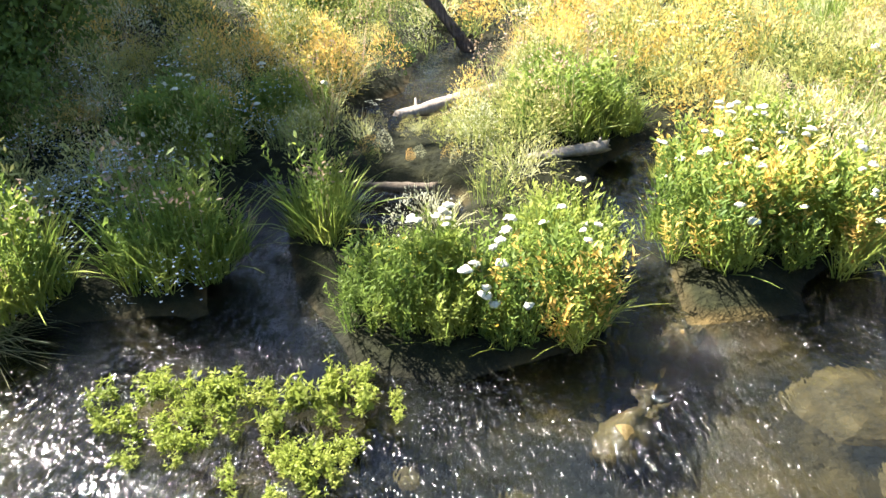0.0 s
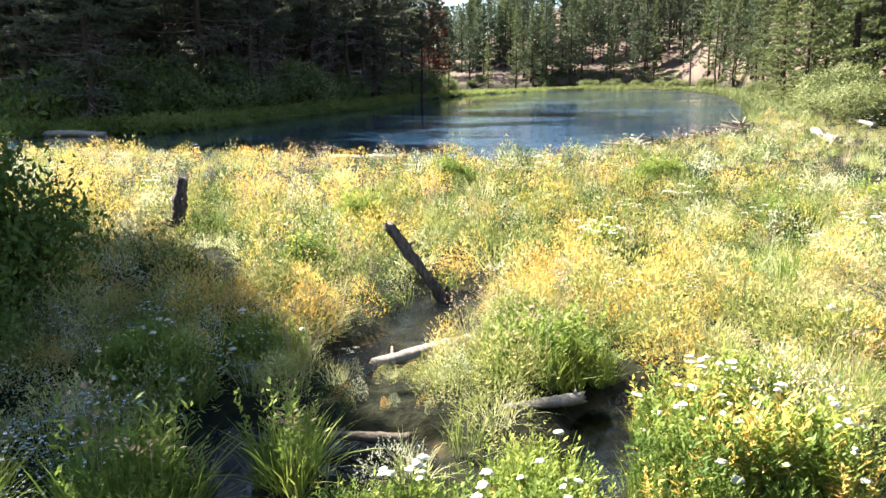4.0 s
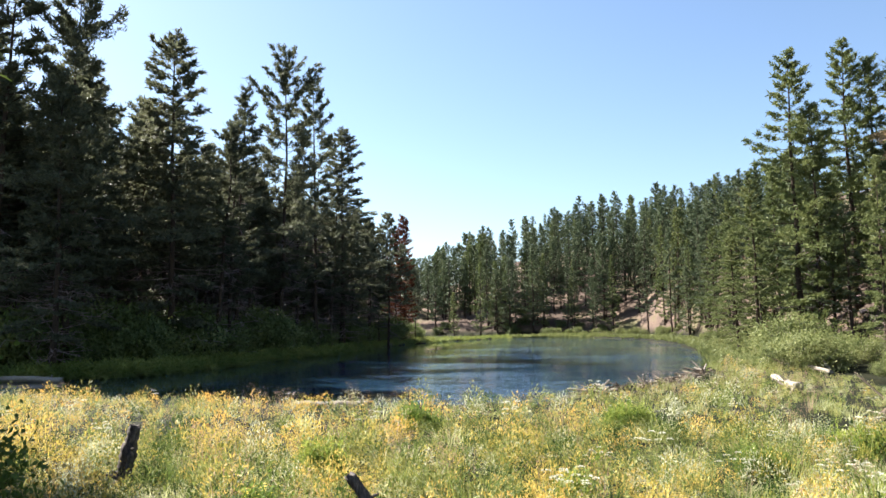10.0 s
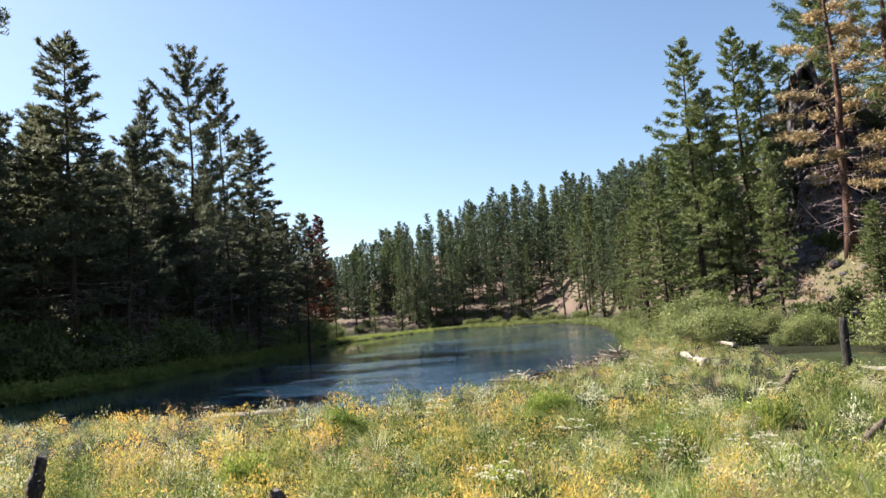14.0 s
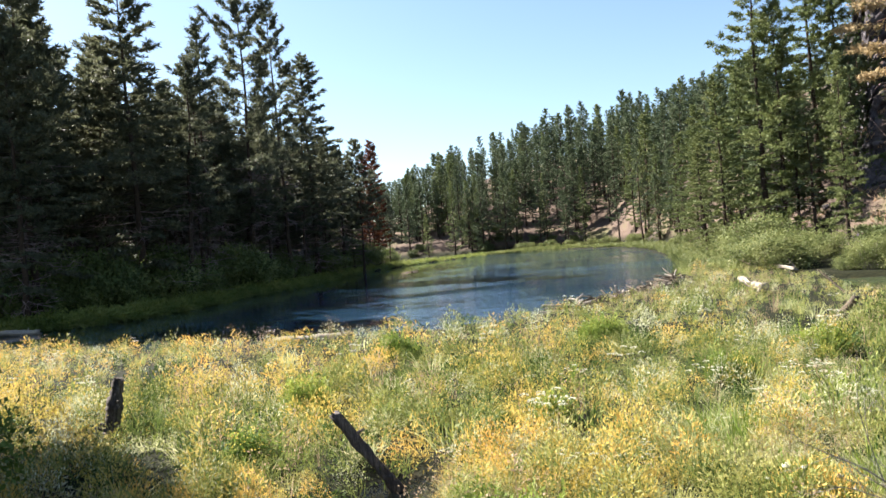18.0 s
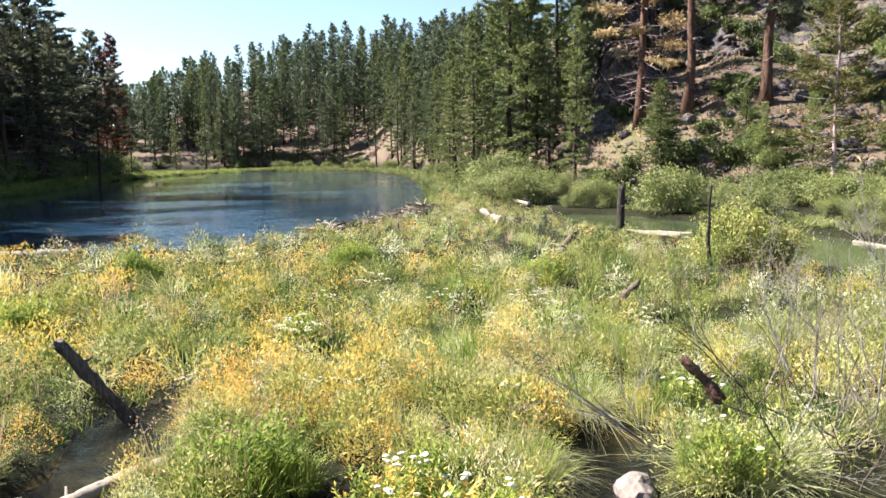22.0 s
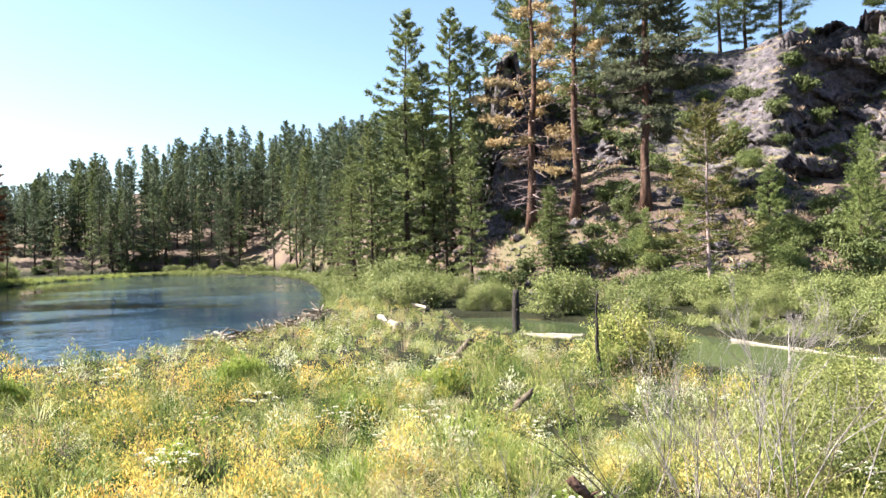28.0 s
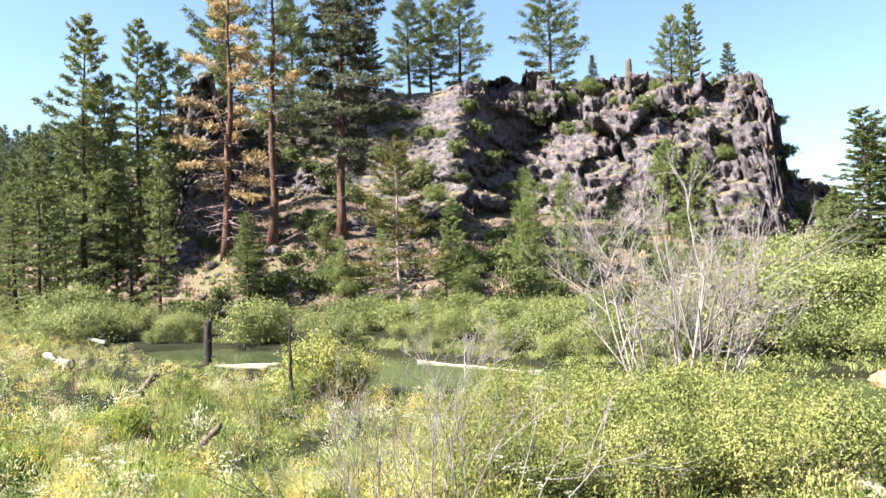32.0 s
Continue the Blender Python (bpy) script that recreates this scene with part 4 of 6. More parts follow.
dry = conifer("pine_tree", 74, 10, 2.0, 0.26, 0.13, M["needle_dry"], M["dead_limb"], "thinning yellowish pine with bare lower branches", limbs=90, twigs=8, per=17, leaf=0.34, wide=0.14, shape=0.5, ragged=0.45, gap=0.1, dead=40, low=0.8)
plant(dry, USED, 33.1, 26.2, float(land(33.1, 26.2)), 10.8, 0.3)


# ---------------------------------------------------------------- shrubs
def shrub(name, seed, height, radius, mat, wood, label, category="shrub", n=2600, leaf=0.11, stems=16, flat=0.9):
    """A many-stemmed bush: stems that fan out, leaves in clumps round their ends."""
    rs = np.random.default_rng(seed)
    root = new(name)
    lines, ends = [], []
    for i in range(stems):
        a, r = rs.uniform(0, 2 * np.pi), radius * rs.uniform(0.15, 0.95)
        top = np.array([math.cos(a) * r, math.sin(a) * r, height * math.sqrt(max(0.1, 1 - (r / radius) ** 2 * flat)) * rs.uniform(0.75, 1.0)])
        q = np.linspace(0, 1, 4)[:, None]
        line = np.array([math.cos(a) * r * 0.15, math.sin(a) * r * 0.15, -0.1]) * (1 - q) + top * q + np.array([0, 0, 0.15 * height]) * q * (1 - q)
        lines.append(tube(line, [0.03, 0.022, 0.014, 0.006], 3, False))
        for f in (0.45, 0.7, 0.88, 1.0):
            ends.append(line[0] * (1 - f) + top * f + rs.normal(0, 0.1 * radius, 3))
    part("stem_frame", join(lines), wood, root)
    ends = np.array(ends)
    pick = rs.integers(0, len(ends), n)
    at = ends[pick] + rs.normal(0, 1, (n, 3)) * np.array([0.13 * radius, 0.13 * radius, 0.09 * height])
    at[:, 2] = np.clip(at[:, 2], 0.05, None)
    d = unit(rs, n, 0.7)
    part("foliage", leaves(at, d, rs.uniform(0.6, 1.3, n) * leaf, rs.uniform(0.35, 0.6, n) * leaf, rs, (at - ends[pick]) / np.array([radius, radius, height]) * 4 + at / np.array([radius, radius, height]) * 0.8 + rs.normal(0, 0.45, (n, 3))), mat, root)
    root["tall"] = height
    return tagged(root, label, category)


WILLOW = [shrub("willow_bush", 80 + i, (2.4, 2.0, 2.8)[i], (2.0, 2.2, 2.0)[i], M["willow"], M["bark_grey"], "rounded pale green willow bush on the far pond bank", n=8000, leaf=0.125, stems=34) for i in range(3)]
BANK = [shrub("thicket_bush", 90 + i, (3.0, 2.4)[i], (2.2, 2.4)[i], M["thicket"], M["bark"], "dark green willow thicket under the firs", n=5000, leaf=0.20, stems=24) for i in range(2)]
rng = np.random.default_rng(5)
# thicket along the shaded bank
line = [(-34, 44.5), (-26, 44.5), (-19, 46.5), (-16.5, 52), (-14.5, 61), (-11, 72), (-6.5, 100), (4, 133)]
for i in range(110):
    u = rng.random() ** 0.8 * (len(line) - 1)
    k, f = int(u), u - int(u)
    x = line[k][0] * (1 - f) + line[k + 1][0] * f - rng.uniform(0.5, 4.5)
    y = line[k][1] * (1 - f) + line[k + 1][1] * f + rng.uniform(-1, 1.5)
    plant(BANK[i % 2], USED, x, y, float(land(x, y)), rng.uniform(1.6, 3.7), rng.uniform(0, 6), "thicket under the firs", fat=rng.uniform(0.8, 1.2))
# pale willows along the sunny bank and the pond
row = [(17.8, 36.5), (20.5, 42), (22.5, 48), (27, 59), (33, 80), (39, 100), (44, 128), (40, 152), (28, 162)]
for i in range(80):
    u = rng.random() * (len(row) - 1)
    k, f = int(u), u - int(u)
    x = row[k][0] * (1 - f) + row[k + 1][0] * f + rng.uniform(1.0, 6.5)
    y = row[k][1] * (1 - f) + row[k + 1][1] * f + rng.uniform(-1, 2)
    if shore(x, y) < 1.2:
        continue
    plant(WILLOW[i % 3], USED, x, y, float(land(x, y)) - 0.1, rng.uniform(0.7, 1.9), rng.uniform(0, 6), "willows of the sunny bank", fat=rng.uniform(0.9, 1.3))
plant(WILLOW[0], USED, 24.2, 44.5, float(land(24.2, 44.5)), 2.9, 1.0, "willows of the sunny bank", "large rounded grey-green willow bush", fat=1.25)
back = [(22.5, 33), (25.0, 27), (25.3, 21), (24.8, 15), (25.4, 9), (26.8, 4), (28, -3)]
for i in range(84):
    u = rng.random() * (len(back) - 1)
    k, f = int(u), u - int(u)
    x = back[k][0] * (1 - f) + back[k + 1][0] * f + rng.uniform(-0.8, 9)
    y = back[k][1] * (1 - f) + back[k + 1][1] * f + rng.uniform(-1.5, 2)
    if shore(x, y) < 0.8:
        continue
    plant(WILLOW[i % 3], USED, x, y, float(land(x, y)) - 0.1, rng.uniform(0.7, 2.1), rng.uniform(0, 6), "willows behind the pond", fat=rng.uniform(0.9, 1.2))
# dark bushes at the slope's foot and the green hillside behind the pond's end
for i in range(26):
    az, dd = rng.uniform(46, 76), rng.uniform(-2.5, 7)
    dd += np.interp(az, FOOT_AZ, FOOT_D)
    x, y = dd * math.sin(radians(az)), dd * math.cos(radians(az))
    plant(BANK[i % 2], USED, x, y, float(land(x, y)) - 0.1, rng.uniform(0.6, 1.6), rng.uniform(0, 6), "dark bushes at the slope's foot", "dark green bush at the foot of the dry slope", fat=rng.uniform(0.8, 1.2))
for i in range(46):
    az, dd = rng.uniform(77, 97), rng.uniform(29, 52)
    x, y = dd * math.sin(radians(az)), dd * math.cos(radians(az))
    if shore(x, y) > 1.5:
        plant(WILLOW[i % 3], USED, x, y, float(land(x, y)) - 0.1, rng.uniform(1.6, 3.4), rng.uniform(0, 6), "willows behind the pond", fat=rng.uniform(1.0, 1.3))
# slope scrub on the talus and crag ledges
SAGE = shrub("sage_bush", 99, 1.2, 1.3, M["sage"], M["bark_grey"], "low dusty green bush on the rocky slope", n=1400, leaf=0.2, stems=12)
for i in range(200):
    az, d = rng.uniform(30, 88), rng.uniform(0, 1)
    dd = np.interp(az, FOOT_AZ, FOOT_D) + 16 * d
    x, y = dd * math.sin(radians(az)), dd * math.cos(radians(az))
    plant(SAGE, USED, x, y, float(land(x, y)) - 0.1, rng.uniform(0.4, 1.3), rng.uniform(0, 6), "scrub of the slope")
for i in range(46):
    az = rng.uniform(-4, 31)
    dd = np.interp(az, FOOT_AZ, FOOT_D) + rng.uniform(-2, 26)
    x, y = dd * math.sin(radians(az)), dd * math.cos(radians(az))
    if shore(x, y) > 3:
        plant(SAGE, USED, x, y, float(land(x, y)) - 0.2, rng.uniform(0.8, 2.4), rng.uniform(0, 6), "scrub of the slope")
for i in range(210):
    p = crag_point(rng.uniform(42, 86), rng.uniform(0.03, 0.95))
    plant((SAGE, SAGE, BANK[1])[i % 3], USED, p.x, p.y, p.z - 0.3, rng.uniform(0.7, 1.7), rng.uniform(0, 6), "scrub of the slope")

# the leafy bush at the meadow's shaded side, its taller neighbours, and the bush by the snag
LEAFY = [shrub("alder_bush", 120 + i, 2.3, 1.5, M["alder"], M["bark"], "leafy dark green alder bush at the meadow's shaded edge", n=13000, leaf=0.11, stems=34) for i in range(2)]
for x, y, h, fat in [(-5.0, 7.3, 2.2, 0.9), (-6.8, 7.0, 3.4, 1.0), (-7.6, 9.0, 3.6, 1.0), (-6.2, 5.4, 2.8, 1.0), (-8.6, 11.2, 3.2, 1.0), (-4.4, 5.6, 1.3, 1.0), (-9.0, 7.3, 3.6, 0.9), (-7.2, 6.2, 2.4, 0.9)]:
    plant(LEAFY[int(h * 10) % 2], USED, x, y, float(land(x, y)) - 0.05, h, x, "alders at the shaded edge", fat=fat)
# tall alders out of view, added and sized to cast the meadow's shade
TALL = shrub("alder_tree", 125, 10.5, 2.1, M["alder"], M["bark"], "tall unseen alder added to shade the meadow's edge", "tree", n=20000, leaf=0.34, stems=48, flat=0.5)
for x, y, h in [(-10.0, 12.1, 9.6), (-10.8, 13.9, 8.9), (-11.8, 12.6, 10.2), (-9.5, 10.2, 6.8), (-10.6, 11.2, 10.3)]:
    plant(TALL, USED, x, y, float(land(x, y)) - 0.05, h, x, "alders at the shaded edge", fat=0.55 if h == 10.3 else 1.15)
GREENB = [shrub("green_bush", 130 + i, 1.8, 1.2, M["herb"], M["bark"], "bright green leafy bush at the pond's edge", n=4200, leaf=0.09, stems=22) for i in range(1)]
for x, y, h in [(13.9, 13.6, 1.75), (14.6, 12.9, 1.3), (13.1, 13.2, 1.0), (14.6, 14.6, 1.3)]:
    plant(GREENB[0], USED, x, y, float(land(x, y)) - 0.05, h, x, "bushes at the pond's edge")
WAX = [shrub("green_bush", 140 + i, 1.5, 1.5, M["wax"], M["bark_grey"], "dense yellow-green bush in the wet meadow", n=14000, leaf=0.068, stems=40) for i in range(2)]
for x, y, h in [(11.6, 4.2, 1.35), (13.0, 3.6, 1.4), (12.6, 5.4, 1.3), (10.2, 3.6, 1.1), (14.4, 3.0, 1.2), (9.4, 4.9, 0.95), (14.0, 4.8, 1.2), (11.2, 2.4, 1.1), (15.2, 4.2, 1.1), (12.8, 7.2, 1.0), (10.9, 6.6, 0.9), (14.8, 6.6, 1.1), (15.3, 8.8, 1.0), (12.4, 1.6, 1.3)]:
    plant(WAX[int(x * 10) % 2], USED, x, y, float(land(x, y)) - 0.05, h, x * 3, "bushes of the wet meadow")


# ---------------------------------------------------------------- dead wood
def branching(rs, base, way, length, radius, depth, out, spread_a=0.5, kids=(3, 5), sides=4):
    n = 5
    pts = [np.array(base, float)]
    d = np.array(way, float)
    for i in range(n - 1):
        d = d + rs.normal(0, 0.09, 3)
        d /= np.linalg.norm(d)
        pts.append(pts[-1] + d * length / (n - 1))
    out.append(tube(pts, np.linspace(radius, radius * 0.45, n), sides, False))
    if depth <= 0:
        return
    for i in range(rs.integers(*kids) + 1):
        f = rs.uniform(0.3, 1.0)
        p = pts[min(n - 2, int(f * (n - 1)))] * (1 - (f * (n - 1)) % 1) + pts[min(n - 1, int(f * (n - 1)) + 1)] * ((f * (n - 1)) % 1)
        k = d * 0.85 + rs.normal(0, spread_a * 0.9, 3) + np.array([0, 0, 0.15])
        k /= np.linalg.norm(k)
        branching(rs, p, k, length * rs.uniform(0.4, 0.65), radius * 0.5, depth - 1, out, spread_a, kids, 3)


def dead_shrub(name, seed, height, stems, fan, label, mat, x, y, depth=3, radius=0.03, lean=(0, 0), kids=(3, 6)):
    rs = np.random.default_rng(seed)
    root = new(name)
    for s in range(stems):
        a = rs.uniform(0, 2 * np.pi)
        out = []
        way = np.array([math.cos(a) * fan + lean[0], math.sin(a) * fan + lean[1], 1.0])
        branching(rs, np.array([math.cos(a) * 0.18 * stems ** 0.5, math.sin(a) * 0.18 * stems ** 0.5, -0.1]), way / np.linalg.norm(way), height * rs.uniform(0.7, 1.0), radius * rs.uniform(0.7, 1.2), depth, out, 0.42, kids)
        part("stem", join(out), mat, root)
    root.location = place(x, y)
    return tagged(root, label, "dead shrub")


def log_thing(name, a, b, r0, r1, mat, label, category="log", sides=12, rough=0.12, seed=0, bend=0.02, knots=3):
    """A fallen or leaning trunk between two points, uneven along its length, with broken ends."""
    rs = np.random.default_rng(seed)
    a, b = np.array(a, float), np.array(b, float)
    n = 26
    q = np.linspace(0, 1, n)
    L = np.linalg.norm(b - a)
    pts = a + (b - a) * q[:, None] + np.cumsum(rs.normal(0, bend * L / 9, (n, 3)), 0) * np.sin(q * np.pi)[:, None]
    lump = np.interp(q, np.linspace(0, 1, 8), rs.normal(0, rough * 0.9, 8))[:, None]
    rad = (r0 + (r1 - r0) * q)[:, None] * (1 + lump + rs.normal(0, rough, (n, sides)) * 0.5 + rs.normal(0, rough * 1.3, (1, sides)))
    v, t = tube(pts, rad, sides)
    # splintered ends
    way = (b - a) / L
    for ring, sign in ((0, -1), (n - 1, 1)):
        v[ring * sides:(ring + 1) * sides] += way * (sign * rs.uniform(-0.5, 1.1, sides) * (r0, r1)[ring > 0])[:, None]
    if knots:
        out = [(v, t)]
        for k in range(knots):
            f = rs.uniform(0.15, 0.9)
            p = a + (b - a) * f
            d = np.cross(way, rs.normal(0, 1, 3))
            d = d / np.linalg.norm(d) + way * 0.3
            rr = r0 + (r1 - r0) * f
            out.append(tube([p, p + d * rr * 1.3, p + d * rr * rs.uniform(1.6, 3.0)], [rr * 0.4, rr * 0.28, rr * 0.15], 6))
        v, t = join(out)
    ob = new(name, mesh_np(name, v, t, [mat]))
    return tagged(ob, label, category)


log_thing("charred_log", (-0.70, 9.0, 1.03), (0.03, 9.12, -0.05), 0.068, 0.082, M["char_grey"], "charred broken log leaning out of the wet meadow", seed=1, rough=0.12, bend=0.04, knots=1)
log_thing("charred_stump", (-4.78, 12.75, 0.05), (-4.60, 12.8, 1.14), 0.12, 0.085, M["char_grey"], "charred jagged stump standing among flowers", "stump", seed=2, rough=0.25)
log_thing("driftwood_log", (-0.72, 6.85, 0.06), (0.30, 7.30, 0.12), 0.055, 0.075, M["drift"], "bleached stick lying over the small channel", seed=3)
log_thing("driftwood_log", (-1.15, 5.35, 0.10), (-0.28, 5.2, 0.12), 0.035, 0.045, M["stick"], "weathered grey stick lying over dark water", seed=4)
log_thing("driftwood_log", (0.5, 5.6, 0.16), (1.15, 5.75, 0.18), 0.04, 0.05, M["drift"], "bleached short stick in the grass", seed=41)
log_thing("driftwood_log", (13.8, 27.4, 0.72), (13.2, 24.6, 0.6), 0.12, 0.16, M["drift"], "short bleached log lying in the meadow grass", seed=5)
log_thing("driftwood_log", (20.7, 39.8, 0.5), (19.8, 33.9, 0.45), 0.11, 0.10, M["drift"], "long bleached log along the water's edge", seed=6)
log_thing("charred_post", (18.4, 24.1, -0.4), (18.42, 24.1, 1.72), 0.17, 0.15, M["char"], "blackened upright post in the pond's edge", "post", seed=7, rough=0.06, bend=0.01)
log_thing("driftwood_log", (17.2, 22.8, 0.08), (18.4, 20.6, 0.10), 0.075, 0.09, M["drift"], "bleached plank-like log floating by the post", seed=8)
log_thing("driftwood_log", (17.6, 23.6, 0.04), (19.5, 21.2, 0.05), 0.06, 0.07, M["drift"], "bleached plank-like log floating by the post", seed=9)
log_thing("driftwood_log", (22.7, 17.0, 0.03), (21.9, 11.2, 0.03), 0.055, 0.075, M["drift"], "long bleached log floating along the pond's far side", seed=10)
log_thing("leaning_log", (11.3, 16.8, 0.92), (10.9, 17.3, 0.1), 0.07, 0.13, M["stick"], "short weathered log leaning in the grass", seed=11)
log_thing("leaning_log", (8.45, 10.45, 0.80), (7.95, 10.9, 0.15), 0.05, 0.065, M["stick"], "grey broken branch stub leaning in the grass", seed=12, rough=0.25, bend=0.08)
log_thing("broken_stump", (4.87, 5.30, 1.14), (5.11, 5.07, 0.78), 0.042, 0.055, M["bark_red"], "dark reddish broken stump in the dead brush", "stump", seed=13, rough=0.16, knots=2, bend=0.05)
log_thing("snag", (12.3, 12.7, 0.2), (12.22, 12.72, 2.35), 0.055, 0.03, M["char"], "thin black dead stem standing in the marsh", "dead tree", sides=7, seed=14, bend=0.05)
log_thing("short_post", (11.7, 10.5, 0.1), (11.7, 10.5, 0.62), 0.05, 0.045, M["char"], "small dark stub in the marsh grass", "post", sides=8, seed=15)
log_thing("dead_stick", (20.5, 36.0, 1.15), (20.9, 35.4, 0.1), 0.03, 0.06, M["drift"], "pale dead stick leaning over the bank", "stick", sides=7, seed=16)
log_thing("dead_stick", (15.2, 24.6, 1.05), (15.7, 23.6, 0.1), 0.025, 0.05, M["stick"], "dark dead stick leaning in the meadow", "stick", sides=7, seed=17)
log_thing("driftwood_log", (-22.5, 41.4, 0.12), (-18.8, 40.6, 0.10), 0.18, 0.14, M["drift"], "grey log lying in the river by the bank", seed=18)
log_thing("driftwood_log", (-3.9, 24.9, 0.22), (-1.4, 24.6, 0.22), 0.10, 0.12, M["drift"], "bleached log along the edge of the dam", seed=19)
log_thing("driftwood_log", (11.0, 0.7, 0.3), (12.8, 1.4, 0.25), 0.10, 0.12, M["drift"], "pale log end among green bushes", seed=20)
log_thing("snag", (80.0, 29.7, 22.5), (80.2, 29.6, 27.6), 0.40, 0.27, M["char_grey"], "burnt broken trunk on the crag's rim", "dead tree", seed=21, rough=0.22, bend=0.05)

dead_shrub("dead_willow", 201, 4.3, 9, 0.36, "large bleached dead willow with bare branches", M["dead_grey"], 16.9, 5.2, depth=4, radius=0.046, kids=(3, 5))
dead_shrub("dead_willow", 202, 4.0, 6, 0.34, "large bleached dead willow with bare branches", M["dead_grey"], 19.0, 5.0, depth=4, radius=0.040, kids=(3, 5))
dead_shrub("dead_willow", 203, 1.9, 6, 0.55, "bare grey dead bush in the marsh", M["dead_grey"], 16.6, 11.0, depth=3, radius=0.025)
dead_shrub("dead_brush", 204, 1.7, 9, 0.7, "tangled grey dead brush beside the stream", M["stick"], 6.0, 4.6, depth=3, radius=0.012, kids=(2, 4))
dead_shrub("dead_brush", 205, 1.4, 7, 0.8, "tangled grey dead brush beside the stream", M["dead_grey"], 5.3, 5.2, depth=3, radius=0.012, lean=(-0.4, 0.1), kids=(2, 4))
dead_shrub("dead_brush", 206, 1.8, 10, 0.55, "tangled grey dead brush beside the stream", M["dead_grey"], 7.6, 4.5, depth=3, radius=0.011, kids=(2, 4))
dead_shrub("dead_brush", 207, 2.1, 8, 0.45, "tangled grey dead brush beside the stream", M["dead_grey"], 7.2, 5.3, depth=3, radius=0.010, kids=(2, 4))

# beaver dam: sticks heaped along the river's near edge
dam = new("beaver_dam")
rs = np.random.default_rng(7)
crest_line = [(6.4, 26.2), (8.6, 28.4), (11.2, 31.0), (13.6, 34.0), (15.4, 37.5)]
for i in range(290):
    u = rs.random() * (len(crest_line) - 1)
    k, f = int(u), u - int(u)
    off = rs.normal(0, 0.5)
    c = np.array([crest_line[k][0] * (1 - f) + crest_line[k + 1][0] * f + off, crest_line[k][1] * (1 - f) + crest_line[k + 1][1] * f - off * 0.8, 0.10 + 0.26 * math.exp(-off * off * 3) * rs.uniform(0.7, 1.3)])
    d = np.array([rs.normal(0.6, 0.5), rs.normal(0.7, 0.5), rs.normal(0, 0.12)])
    d *= rs.uniform(0.3, 1.0) / np.linalg.norm(d)
    part("dam_stick", tube([c - d, c + rs.normal(0, 0.04, 3), c + d], [0.045 * rs.uniform(0.5, 1.2), 0.04, 0.02], 5), (M["stick"], M["drift"])[i % 3 == 0], dam)
heap = np.array([(*c, 0.05) for c in crest_line])
heap = np.stack([np.interp(np.linspace(0, 4, 40), np.arange(5), heap[:, k]) for k in range(3)], 1)
part("mud_core", tube(heap, 0.3 + rs.normal(0, 0.06, (40, 10)), 10), M["stick"], dam, "dark packed mud and twigs")
tagged(dam, "low heap of grey sticks of a beaver dam", "beaver dam")


def boulder(x, y, z, r, seed, label="pale rounded boulder", mat="boulder", squash=0.65):
    bm = bmesh.new()
    bmesh.ops.create_icosphere(bm, subdivisions=3, radius=1.0)
    for v in bm.verts:
        q = v.co * 1.3 + Vector((seed * 3.1, seed * 1.7, 0))
        v.co *= 1 + 0.28 * noise.noise(q) + 0.10 * noise.noise(q * 3)
        v.co.z *= squash
    me = bpy.data.meshes.new("boulder")
    bm.to_mesh(me)
    bm.free()
    me.materials.append(M[mat])
    ob = new("boulder", me)
    ob.matrix_basis = Matrix.LocRotScale((x, y, z), Euler((0, 0, seed)), (r, r * 0.85, r))
    return tagged(ob, label, "boulder")


tagged(boulder(25.2, 1.2, 0.0, 1.3, 3, "low bare bank of orange sand at the pond", "sand", 0.22), category="sand bank").name = "sand_bank"
boulder(4.2, 5.12, 0.03, 0.22, 1, "pale pinkish boulder beside the stream")
rocks = [boulder(0, 0, 0, 1, 10 + i, "grey angular rock fallen on the slope", "rock", 0.8) for i in range(4)]
for i in range(145):
    az = rng.uniform(30, 87) if i < 110 else rng.uniform(36, 62)
    dd = np.interp(az, FOOT_AZ, FOOT_D) + rng.uniform(-2, 16)
    x, y = dd * math.sin(radians(az)), dd * math.cos(radians(az))
    r = rng.uniform(0.12, 0.55 if i < 110 else 0.8)
    m = Matrix.LocRotScale((x, y, float(land(x, y)) + r * 0.15), Euler((0, 0, rng.uniform(0, 6))), (r, r * 0.8, r))
    if i < 4:
        rocks[i].matrix_basis = m
    else:
        ob = rocks[i % 4].copy()
        scene.collection.objects.link(ob)
        ob.matrix_basis = m
    tagged(rocks[i % 4], group="rocks of the slope")


